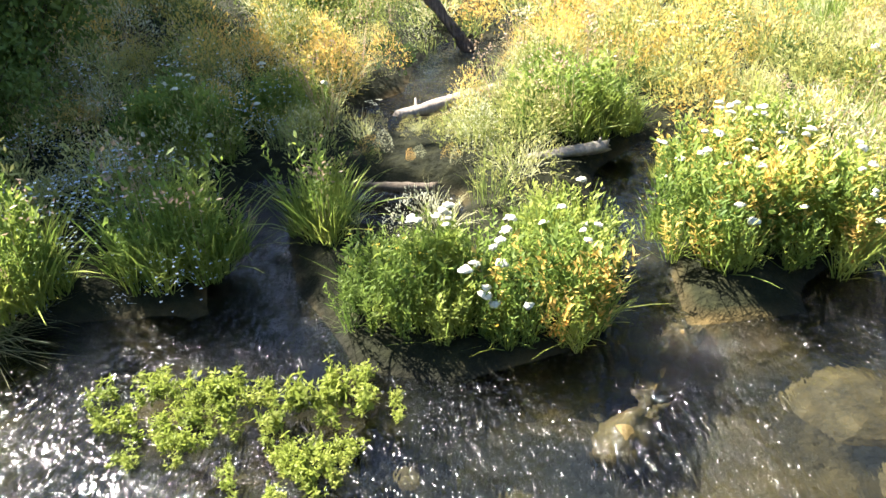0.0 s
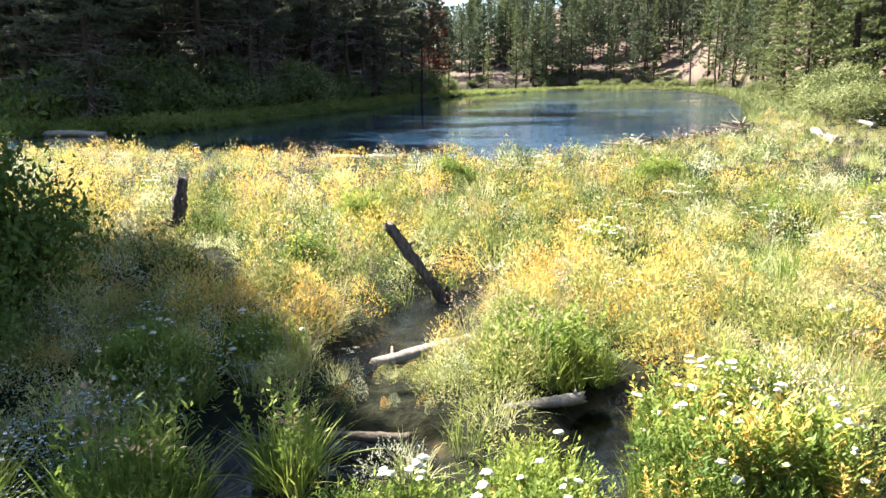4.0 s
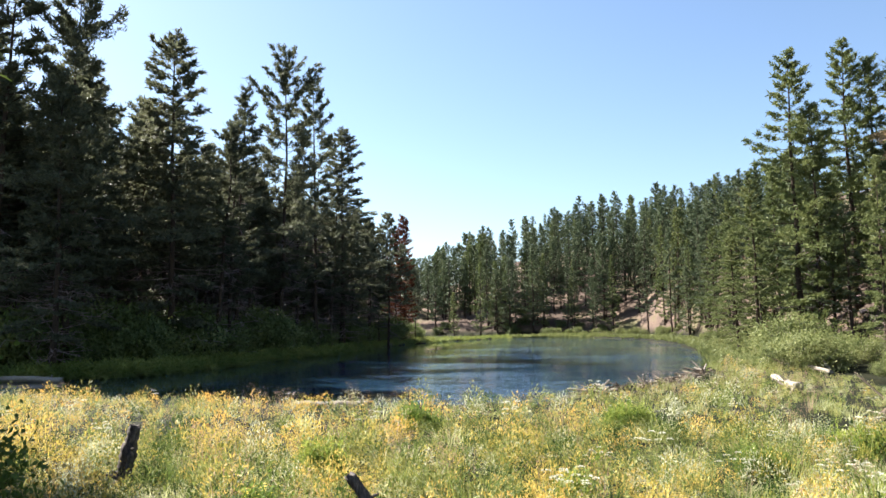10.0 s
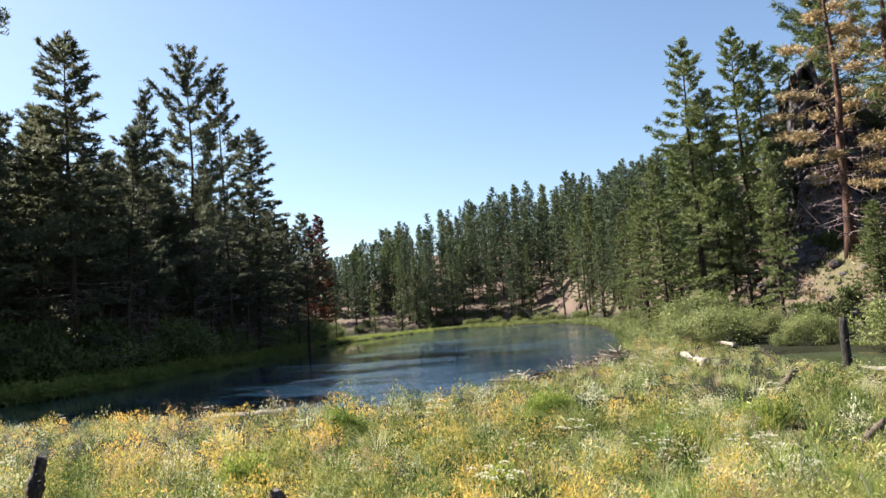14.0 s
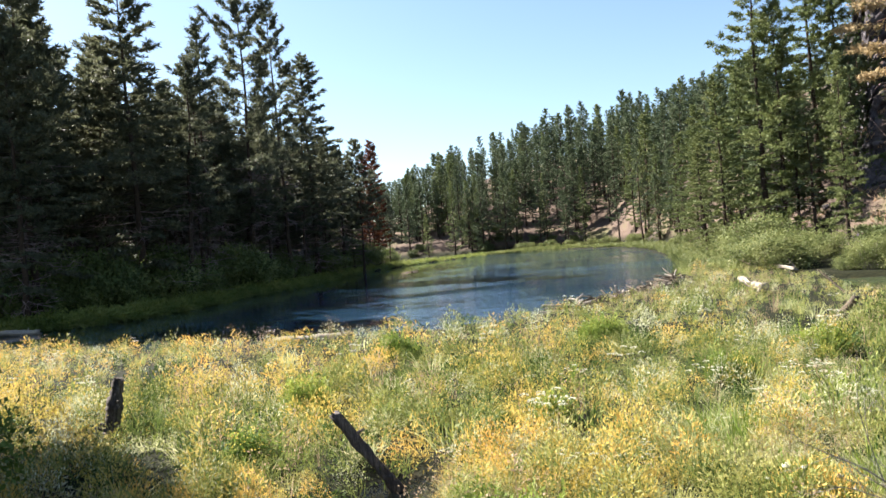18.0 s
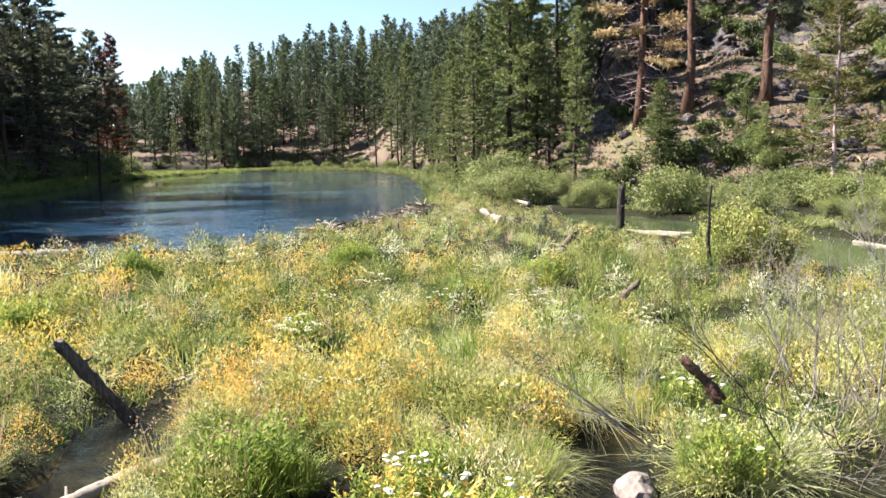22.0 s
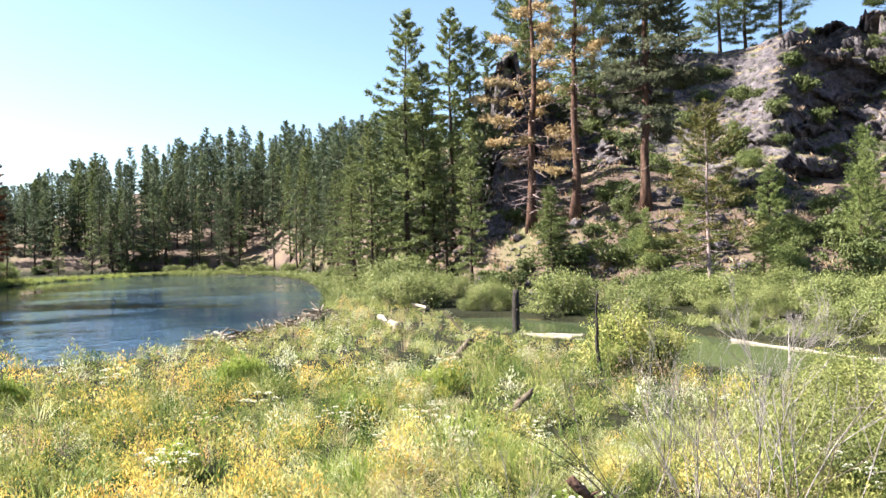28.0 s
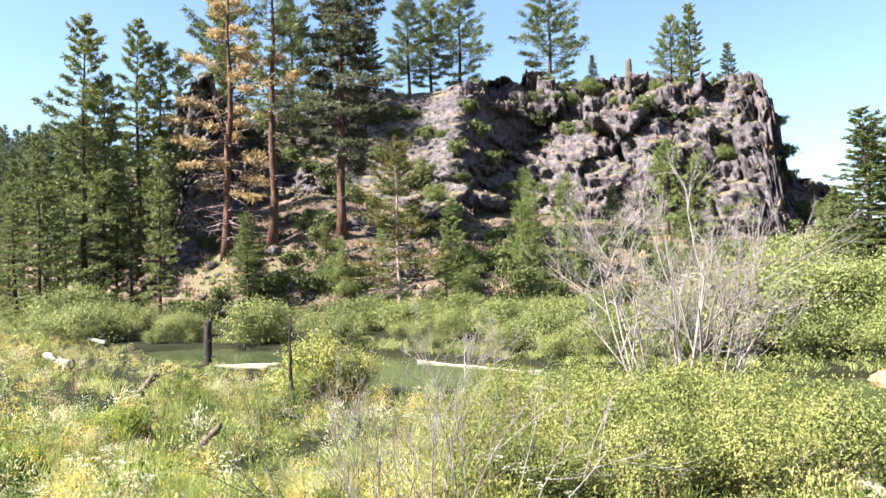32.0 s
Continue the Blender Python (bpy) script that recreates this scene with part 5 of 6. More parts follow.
def slope_litter():
    """Dry tufts, stones and fallen twigs over the slope and the crag's ledges."""
    rs = np.random.default_rng(88)
    bm = bmesh.new()
    bmesh.ops.create_icosphere(bm, subdivisions=1, radius=1.0)
    sv = np.array([v.co[:] for v in bm.verts]) * np.array([1, 0.8, 0.6])
    st = np.array([[v.index for v in f.verts] for f in bm.faces])
    bm.free()
    n = 5200
    az = rs.uniform(20, 88, n)
    dd = np.interp(az, FOOT_AZ, FOOT_D) + rs.uniform(-3, 30, n) * rs.random(n) ** 0.5
    x, y = dd * np.sin(np.radians(az)), dd * np.cos(np.radians(az))
    keep = shore(x, y) > 4
    x, y = x[keep], y[keep]
    z = land(x, y)
    i, j = rs.integers(0, CRAG[2].shape[0], 2600), rs.integers(0, int(CRAG[2].shape[1] * 0.85), 2600)
    x, y, z = np.concatenate([x, CRAG[2][i, j]]), np.concatenate([y, CRAG[3][i, j]]), np.concatenate([z, CRAG[4][i, j]])
    kind = rs.random(len(x))
    p = np.stack([x, y, z], 1)
    m = kind < 0.34
    v, t = spread((sv, st), p[m], rs.uniform(0, 6, m.sum()), 0.06 + 0.4 * rs.random(m.sum()) ** 3)
    tagged(new("slope_stones", mesh_np("slope_stones", v, t, [M["rock"]])), "small grey stones strewn over the slope", "stones", kind="stuff")
    for lo, hi, mat, name, label, leaf in ((0.34, 0.46, "straw", "dry_grass", "dry straw-coloured grass on the slope", 0.5), (0.46, 1.0, "sage", "slope_herbs", "dusty green low herbs on the slope", 0.3)):
        m = (kind >= lo) & (kind < hi)
        k = 14
        at = np.repeat(p[m], k, 0) + rs.normal(0, 0.22, (m.sum() * k, 3)) * np.array([1, 1, 0.4])
        d = unit(rs, len(at), 1.2)
        v, t = leaves(at, d, rs.uniform(0.5, 1.2, len(at)) * leaf, rs.uniform(0.10, 0.25, len(at)) * leaf * (1 if leaf > 0.4 else 2), rs)
        tagged(new(name, mesh_np(name, v, t, [M[mat]])), label, "plants", kind="stuff")


slope_litter()


# ---------------------------------------------------------------- plants of the marsh
def tuft_geo(seed, n, h, lean, width, droop, base_r=0.06):
    rs = np.random.default_rng(seed)
    a = rs.uniform(0, 2 * np.pi, n)
    r = base_r * np.sqrt(rs.random(n))
    base = np.stack([np.cos(a) * r, np.sin(a) * r, np.full(n, -0.03)], 1)
    a2, k = a + rs.normal(0, 0.6, n), np.abs(rs.normal(0, lean, n))
    way = np.stack([np.cos(a2) * k, np.sin(a2) * k, np.ones(n)], 1)
    way /= np.linalg.norm(way, axis=1)[:, None]
    return blades(base, way, rs.uniform(0.55, 1.1, n) * h, rs.uniform(0.7, 1.3, n) * width, np.full(n, droop) * rs.uniform(0.4, 1.4, n), rs)


def herb_geo(seed, stems, per, h, leaf, r):
    """Leafy stems: leaves all the way up."""
    rs = np.random.default_rng(seed)
    n = stems * per
    a, q = np.repeat(rs.uniform(0, 2 * np.pi, stems), per), rs.uniform(0.15, 1.0, n)
    lean, hh = np.repeat(rs.uniform(0.1, 1.0, stems) * r, per), np.repeat(rs.uniform(0.7, 1.05, stems) * h, per)
    at = np.stack([np.cos(a) * lean * (0.3 + 0.7 * q), np.sin(a) * lean * (0.3 + 0.7 * q), q * hh], 1) + rs.normal(0, 0.015, (n, 3))
    return leaves(at, unit(rs, n, 0.5), rs.uniform(0.6, 1.2, n) * leaf, rs.uniform(0.3, 0.5, n) * leaf, rs)


def spray_geo(seed, stems, per, h, leaf, r):
    """Leafy stems with narrow leaves that point up and out."""
    rs = np.random.default_rng(seed)
    n = stems * per
    a, q = np.repeat(rs.uniform(0, 2 * np.pi, stems), per), rs.uniform(0.1, 1.0, n)
    lean, hh = np.repeat(rs.uniform(0.1, 1.0, stems) * r, per), np.repeat(rs.uniform(0.65, 1.05, stems) * h, per)
    at = np.stack([np.cos(a) * lean * (0.3 + 0.7 * q), np.sin(a) * lean * (0.3 + 0.7 * q), q * hh], 1) + rs.normal(0, 0.012, (n, 3))
    turn = rs.uniform(0, 2 * np.pi, n)
    d = np.stack([np.cos(turn) * 0.8 + np.cos(a) * 0.4, np.sin(turn) * 0.8 + np.sin(a) * 0.4, rs.uniform(0.3, 1.3, n)], 1)
    return leaves(at, d, rs.uniform(0.6, 1.25, n) * leaf, rs.uniform(0.2, 0.32, n) * leaf, rs, np.array([0, 0, 1.0]) + rs.normal(0, 0.35, (n, 3)))


def dome_geo(seed, n, r, h, leaf, slim=1.0):
    """A rounded cushion of upright narrow leaves, thick towards its skin."""
    rs = np.random.default_rng(seed)
    a, q = rs.uniform(0, 6.28, n), rs.random(n)
    e = np.arcsin(q)
    bump = 1 + 0.14 * np.sin(3 * a + seed) + 0.10 * np.sin(5 * a + 2.3 * seed)
    at = np.stack([np.cos(a) * np.cos(e) * r * bump, np.sin(a) * np.cos(e) * r * bump, np.sin(e) * h * (0.85 + 0.15 * bump)], 1) * rs.uniform(0.72, 1.06, n)[:, None]
    out = at / np.array([r, r, h])
    d = out * 0.55 + np.array([0, 0, 0.55]) + rs.normal(0, 0.55, (n, 3))
    return leaves(at, d, rs.uniform(0.6, 1.35, n) * leaf, rs.uniform(0.4, 0.65, n) * leaf * slim, rs, out + np.array([0, 0, 0.3]) + rs.normal(0, 0.5, (n, 3)))


def petals_geo(seed, n, h, r, size, flat=0.6):
    """Small open flowers over a plant's top."""
    rs = np.random.default_rng(seed)
    a, q = rs.uniform(0, 2 * np.pi, n), np.sqrt(rs.random(n)) * r
    at = np.stack([np.cos(a) * q, np.sin(a) * q, h * (1 - 0.35 * (q / r) ** 2) * rs.uniform(0.8, 1.05, n)], 1)
    k = 3
    at = np.repeat(at, k, 0)
    turn = np.tile(np.arange(k) * 2.094, n) + np.repeat(rs.uniform(0, 6, n), k)
    d = np.stack([np.cos(turn), np.sin(turn), np.full(n * k, 1 - flat)], 1)
    return leaves(at, d, np.full(n * k, size * 0.62), np.full(n * k, size * 0.5), rs)


def umbel_geo(seed, n, h, r, head):
    """Flat-topped flower heads, each a dome of many florets."""
    rs = np.random.default_rng(seed)
    out = []
    for i in range(n):
        a, q = rs.uniform(0, 6.28), r * math.sqrt(rs.random())
        c = np.array([math.cos(a) * q, math.sin(a) * q, h * rs.uniform(0.85, 1.08)])
        m = 26
        b, u = rs.uniform(0, 6.28, m), np.sqrt(rs.random(m)) * head
        at = c + np.stack([np.cos(b) * u, np.sin(b) * u, 0.35 * head * (1 - (u / head) ** 2)], 1)
        out.append(leaves(at, np.stack([np.cos(b), np.sin(b), np.full(m, 0.25)], 1) + rs.normal(0, 0.3, (m, 3)), np.full(m, head * 0.42), np.full(m, head * 0.36), rs))
    return join(out)


def stems_geo(seed, n, h, r, w=0.006):
    rs = np.random.default_rng(seed)
    out = []
    for i in range(n):
        a, q = rs.uniform(0, 6.28), r * math.sqrt(rs.random())
        out.append(tube([(0, 0, 0), (math.cos(a) * q * 0.5, math.sin(a) * q * 0.5, h * 0.6), (math.cos(a) * q, math.sin(a) * q, h * rs.uniform(0.85, 1.08))], [w, w * 0.8, w * 0.6], 3, False))
    return join(out)


def heads_geo(seed, n, h, r, size):
    """Grass seed heads: thin stalks with a loose plume."""
    rs = np.random.default_rng(seed)
    a, q = rs.uniform(0, 6.28, n), r * np.sqrt(rs.random(n))
    top = np.stack([np.cos(a) * q, np.sin(a) * q, h * rs.uniform(0.75, 1.1, n)], 1)
    m = 5
    at = np.repeat(top, m, 0) + np.stack([rs.normal(0, size * 0.22, n * m), rs.normal(0, size * 0.22, n * m), rs.uniform(-size, 0, n * m)], 1)
    stalk = blades(np.stack([top[:, 0] * 0.3, top[:, 1] * 0.3, np.zeros(n)], 1), (top - np.stack([top[:, 0] * 0.3, top[:, 1] * 0.3, np.zeros(n)], 1)) / h, np.full(n, h * 0.95), np.full(n, 0.008), np.zeros(n), rs)
    return join([stalk, leaves(at, unit(rs, n * m, 0.8), np.full(n * m, size * 0.3), np.full(n * m, size * 0.12), rs)])


def scatter_points(rs, n, x0, x1, y0, y1, clear=0.06):
    x, y = rs.uniform(x0, x1, n), rs.uniform(y0, y1, n)
    keep = (shore(x, y) > 0.3) & (wet(x, y) > clear) & (edge_distance(x, y, crest_line, False) > 0.6)
    x, y = x[keep], y[keep]
    return x, y, land(x, y)


def field(v, lo, hi):
    return np.clip((v - lo) / (hi - lo), 0, 1)


def drift(x, y, seed, s=0.55):
    return 0.5 + 0.5 * wobble(x, y, s, seed)


def cells(x, y, size=0.62, seed=3):
    """The marsh grows in cushions: distance to the cushion's middle, to its edge, and a number of its own."""
    u, v = x / size + 0.35 * np.sin(y * 1.3), y / (size * 1.25)
    iu, iv = np.floor(u).astype(int), np.floor(v).astype(int)
    best, second, own = np.full(x.shape, 9.0), np.full(x.shape, 9.0), np.zeros(x.shape)
    for a in (-1, 0, 1):
        for b in (-1, 0, 1):
            cu, cv = iu + a, iv + b
            h1 = (np.sin(cu * 127.1 + cv * 311.7 + seed) * 43758.5453) % 1
            h2 = (np.sin(cu * 269.5 + cv * 183.3 + seed) * 24634.6345) % 1
            h3 = (np.sin(cu * 71.3 + cv * 97.9 + seed) * 15731.743) % 1
            d = np.hypot(cu + h1 - u, cv + h2 - v)
            near = d < best
            second = np.where(near, best, np.minimum(second, d))
            own = np.where(near, h3, own)
            best = np.where(near, d, best)
    return best, second - best, own


def mound(x, y):
    mid, edge, own = cells(x, y)
    low = np.clip((edge_distance(x, y, POND) - 0.3) / 5, 0, 1) * 0.5 + 0.5
    return np.clip(0.26 + 2.3 * edge, 0.26, 1.12) * (0.6 + 0.75 * ((own * 7.31) % 1)) * low * (1 - 0.6 * np.exp(-((x + 0.25) / 0.7) ** 2 - ((y - 6.3) / 1.0) ** 2)) * (1 - 0.65 * np.exp(-((x - 7.0) / 0.8) ** 2 - ((y - 6.2) / 0.6) ** 2))


def patch(x, y, lo, hi, rest=0.1):
    """Which cushions a kind of plant holds: those whose number lies between lo and hi; rest: its share elsewhere."""
    mid, edge, own = cells(x, y)
    return np.where((own >= lo) & (own < hi), 1.0, rest) * np.where(edge < 0.12, 0.15, 1.0)


def sow(name, geos, n, box, mat, label, weight, scale, seed, clear=0.06, sink=0.0):
    """One object of many alike small plants over a stretch of the marsh."""
    rs = np.random.default_rng(seed)
    x, y, z = scatter_points(rs, n, *box, 0.26 if box == NEAR else clear)
    keep = rs.random(len(x)) < weight(x, y)
    x, y, z = x[keep], y[keep], z[keep]
    if not len(x):
        return
    kind = rs.integers(0, len(geos), len(x))
    parts = []
    for k, g in enumerate(geos):
        m = kind == k
        if m.any():
            s = rs.uniform(*scale, m.sum()) * mound(x[m], y[m])
            parts.append(spread(g, np.stack([x[m], y[m], z[m] - sink], 1), rs.uniform(0, 6.28, m.sum()), s))
    v, t = join(parts)
    ob = new(name, mesh_np(name, v, t, [mat]))
    return tagged(ob, label, "plants", kind="stuff")


NEAR, MID, FARB = (-6, 9, 4.5, 9), (-13, 16, 8.6, 17), (-34, 20, 16.5, 41)
full = lambda x, y: np.ones_like(x)
west = lambda x, y: field(-x + 1.5 + 1.5 * wobble(x, y, 0.4, 5), -3, 4)          # flowers gather to the west
golden = lambda x, y: np.clip(0.66 + 0.5 * west(x, y) - 0.58 * field(x, 4, 10), 0, 1) * patch(x, y, 0.50, 0.86, 0.26) * field(y, 5.0, 8.0)
EAST = (8.5, 16.6, 0.4, 8.9)
green = lambda x, y: 1 - 0.75 * west(x, y)
for tag, box, n, w, gn in (("near", NEAR, 3200, 0.010, 30), ("east", EAST, 1900, 0.013, 20), ("mid", MID, 5200, 0.014, 18), ("far", FARB, 11500, 0.019, 13)):
    seed = len(tag) * 10 + n
    big_s = {"near": (0.6, 1.1), "east": (0.7, 1.2), "mid": (0.7, 1.2), "far": (0.6, 1.0)}[tag]
    count, long, slim = {"near": (320, 0.056, 0.46), "east": (220, 0.062, 0.5), "mid": (210, 0.064, 0.5), "far": (76, 0.10, 0.55)}[tag]
    dome = lambda k, m, r, h, size: [dome_geo(seed + k + i, int(count * m), r * (1.0, 1.25, 0.8)[i], h * (1.0, 0.85, 1.1)[i], long * size, slim) for i in range(3)]
    sow("marsh_grass", [tuft_geo(seed + i, gn * 2, 0.6, 0.42, w * 0.7, 0.6, 0.17) for i in range(3)], n // 2, box, M["grass"], "fresh green marsh grass and sedge", lambda x, y: patch(x, y, 0.0, 0.24, 0.12 + 0.28 * green(x, y)), big_s, seed)
    sow("pale_grass", [tuft_geo(seed + 5 + i, gn * 3, 0.6, 0.6, w * 0.6, 0.9, 0.17) for i in range(2)], n // 4, box, M["pale"], "pale feathery grass", lambda x, y: patch(x, y, 0.86, 1.0, 0.10 + 0.08 * green(x, y)), big_s, seed + 1)
    sow("leafy_herbs", dome(8, 1.0, 0.34, 0.52, 1.0), n // 3, box, M["wax" if tag == "east" else "herb"], "low leafy green herbs", lambda x, y: patch(x, y, 0.16, 0.56, 0.26), big_s, seed + 2)
    sow("dark_herbs", dome(31, 1.0, 0.30, 0.46, 1.0), n // 7, box, M["herb_dark"], "dark green leafy herbs between the flowers", lambda x, y: patch(x, y, 0.26, 0.36, 0.16), big_s, seed + 7)
    sow("grey_herbs", dome(34, 1.2, 0.28, 0.50, 0.75), n // 6, box, M["herb_grey"], "feathery grey-green herbs", lambda x, y: patch(x, y, 0.60, 0.76, 0.16), big_s, seed + 8)
    sow("golden_herbs", dome(12, 1.1, 0.30, 0.54, 0.85), n // 3, box, M["gold"], "golden yellow flowering herbs", golden, big_s, seed + 3)
    sow("yellow_flowers", [petals_geo(seed + 15 + i, 22, 0.56, 0.3, w * 1.2) for i in range(2)], n // 4, box, M["yellow"], "small yellow marsh flowers", lambda x, y: 0.8 * golden(x, y), big_s, seed + 4)
    sow("white_umbels", [umbel_geo(seed + 18 + i, 7, 0.58, 0.2, 0.032) for i in range(2)], n // 4, box, M["white"], "cream flat-topped umbel flowers in clusters", lambda x, y: 0.5 * patch(x, y, 0.62, 0.72, 0.05), big_s, seed + 5)
    sow("seed_heads", [heads_geo(seed + 21 + i, 12, 0.62, 0.26, 0.10) for i in range(2)], n // 4, box, M["straw"], "dry pinkish straw-coloured grass seed heads", lambda x, y: 0.05 + 0.8 * field(drift(x, y, 12.0, 0.8), 0.55, 0.8) + 0.4 * (y > 22), big_s, seed + 6)
sow("blue_flowers", [petals_geo(90, 26, 0.35, 0.25, 0.018)], 260, (-5.5, -1.6, 3.6, 7.5), M["blue"], "tiny pale blue flowers in the shade", full, (0.7, 1.2), 91)

# sedge edge of the shaded bank and the far banks


def bank_edge(name, line, off, n, mat, label, scale, seed, plant_geo=None):
    rr = np.random.default_rng(seed)
    u = rr.random(n) * (len(line) - 1)
    k = u.astype(int)
    f = (u - k)[:, None]
    L = np.array(line, float)
    p = L[k] * (1 - f) + L[k + 1] * f + np.stack([rr.uniform(*off, n), rr.uniform(-0.6, 0.6, n)], 1)
    z = np.maximum(land(p[:, 0], p[:, 1]), 0.0)
    v, t = spread(plant_geo or tuft_geo(seed, 18, 0.8, 0.5, 0.05, 0.7, 0.25), np.stack([p[:, 0], p[:, 1], z], 1), rr.uniform(0, 6, n), rr.uniform(*scale, n))
    return tagged(new(name, mesh_np(name, v, t, [mat])), label, "plants", kind="stuff")


# the first fringe wears the sedge colour darkened for tree shade
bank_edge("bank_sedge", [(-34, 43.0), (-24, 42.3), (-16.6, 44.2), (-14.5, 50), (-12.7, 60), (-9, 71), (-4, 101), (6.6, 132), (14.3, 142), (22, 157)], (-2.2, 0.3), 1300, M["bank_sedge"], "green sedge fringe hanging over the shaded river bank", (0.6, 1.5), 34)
bank_edge("bank_sedge", [(16.4, 40.4), (19.6, 47.4), (25.6, 63), (36, 97), (41.5, 130), (38.7, 150)], (0.0, 5.5), 1500, M["willow"], "green sedge along the sunny river bank", (0.7, 1.3), 35)
bank_edge("bank_sedge", [(22, 158.3), (30, 160.8), (38.6, 151)], (-3, 4.0), 700, M["willow"], "pale sedge at the river's bend", (1.0, 1.8), 36)
bank_edge("bank_sedge", [(22.6, 31), (24.1, 22), (23.4, 16.5), (23.2, 11), (24.6, 4), (25.2, -4)], (0.2, 3.5), 700, M["willow"], "green sedge behind the pond", (0.35, 0.65), 37)

# overhanging hummocks along the shaded waterline
HUMMOCK = join([tuft_geo(401, 150, 0.95, 0.9, 0.05, 1.5, 0.45), dome_geo(402, 160, 0.75, 0.62, 0.12)])
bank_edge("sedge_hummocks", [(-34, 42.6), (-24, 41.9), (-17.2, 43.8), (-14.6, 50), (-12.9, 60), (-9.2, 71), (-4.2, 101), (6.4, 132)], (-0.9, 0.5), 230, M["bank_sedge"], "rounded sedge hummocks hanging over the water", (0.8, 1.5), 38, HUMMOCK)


# ---------------------------------------------------------------- the cushions at the stream's edge
def cushion(name, x, y, rx, ry, tall, kinds, label, seed, lean=0.5):
    """A plant cushion standing in the water: blades, leaves and flowers, each kind a part."""
    rs = np.random.default_rng(seed)
    root = new(name)
    n = max(6, int(rx * ry * 260))
    a, q = rs.uniform(0, 6.28, n), np.sqrt(rs.random(n))
    px, py = np.cos(a) * q * rx, np.sin(a) * q * ry
    edge = 1 - q ** 2.5
    for part_name, geos, mat, share, lift in kinds:
        m = rs.random(n) < share
        out = []
        k = rs.integers(0, len(geos), n)
        for g in range(len(geos)):
            s = m & (k == g)
            if s.any():
                h = tall * (0.45 + 0.55 * edge[s]) * rs.uniform(0.75, 1.15, s.sum())
                out.append(spread(geos[g], np.stack([px[s], py[s], np.full(s.sum(), lift)], 1), rs.uniform(0, 6.28, s.sum()), np.clip(h, 0.12, 2) * 1.15, h))
        if part_name == "umbel":
            for s in np.flatnonzero(m):
                head = new("umbel", UMBEL_MESH[int(k[s]) % 3])
                head.parent = root
                h = tall * (0.45 + 0.55 * edge[s]) * rs.uniform(0.95, 1.15)
                head.matrix_basis = Matrix.LocRotScale((px[s], py[s], h), Euler((rs.normal(0, 0.15), rs.normal(0, 0.15), rs.uniform(0, 6))), Vector((1, 1, 0.8)) * rs.uniform(0.7, 1.45))
            continue
        if out:
            ob = part(part_name, join(out), M[mat], root)
            if part_name in ("flower_stem", "yellow_flower", "seed_head", "golden_foliage"):
                tagged(ob, kind="stuff")
    root.location = (x, y, max(-0.02, float(land(x, y)) - 0.02))
    return tagged(root, label, "marsh plant", "plant cushions at the stream")


def umbel_head(seed, r):
    """One flat-topped flower head: a lumpy dome of florets, closed below."""
    rs = np.random.default_rng(seed)
    rings, seg = 6, 14
    a = np.linspace(0, 6.283, seg, endpoint=False)
    v = [(0, 0, r * 0.42)]
    for k in range(1, rings + 1):
        f = k / rings
        rr = r * f * (1 + rs.normal(0, 0.22, seg))
        v += list(zip(np.cos(a) * rr, np.sin(a) * rr, r * 0.6 * (1 - f ** 2) + rs.uniform(-0.25, 0.25, seg) * r))
    v.append((0, 0, -r * 0.25))
    t = [(0, 1 + j, 1 + (j + 1) % seg) for j in range(seg)]
    for k in range(rings - 1):
        o = 1 + k * seg
        for j in range(seg):
            n = (j + 1) % seg
            t += [(o + j, o + seg + j, o + n), (o + n, o + seg + j, o + seg + n)]
    o = 1 + (rings - 1) * seg
    t += [(o + j, len(v) - 1, o + (j + 1) % seg) for j in range(seg)]
    return np.array(v), np.array(t)


# unit-high pieces, scaled by each cushion
U_GRASS = [tuft_geo(300 + i, 30, 1.0, 0.38, 0.016, 0.5, 0.10) for i in range(3)]
U_LEAF = [spray_geo(310 + i, 9, 17, 1.0, 0.105, 0.30) for i in range(3)]
U_BROAD = [herb_geo(315 + i, 7, 16, 1.0, 0.20, 0.5) for i in range(2)]
U_ARCH = [tuft_geo(320 + i, 64, 1.2, 0.62, 0.0065, 1.7, 0.12) for i in range(2)]
U_UMBEL = [umbel_geo(325 + i, 2, 1.05, 0.22, 0.085) for i in range(3)]
UMBEL_MESH = [mesh_np("umbel", *umbel_head(327 + i, 0.028), [M["white"]]) for i in range(3)]
U_STEM = [stems_geo(330 + i, 5, 1.0, 0.25, 0.006) for i in range(2)]
U_YELLOW = [petals_geo(333 + i, 12, 1.0, 0.28, 0.045) for i in range(2)]
U_SEED = [heads_geo(336 + i, 6, 1.15, 0.25, 0.22) for i in range(2)]
SEDGE = [("blade_tuft", U_GRASS, "cushion", 0.9, 0), ("foliage", U_LEAF, "cushion", 0.35, 0), ("seed_head", U_SEED, "straw", 0.10, 0)]
LEAFK = [("foliage", U_LEAF, "cushion", 0.95, 0), ("blade_tuft", U_GRASS, "cushion", 0.35, 0), ("flower_stem", U_STEM, "cushion", 0.4, 0), ("umbel", U_UMBEL, "white", 0.14, 0), ("yellow_flower", U_YELLOW, "yellow", 0.05, 0)]
FLOWER = [("foliage", U_LEAF, "cushion", 0.8, 0), ("blade_tuft", U_GRASS, "cushion", 0.5, 0), ("umbel", U_UMBEL, "white", 0.3, 0), ("yellow_flower", U_YELLOW, "yellow", 0.07, 0), ("golden_foliage", U_LEAF, "gold", 0.2, 0)]
BROAD = [("foliage", U_BROAD, "cress", 0.95, 0), ("low_foliage", U_LEAF, "cress", 0.5, 0)]
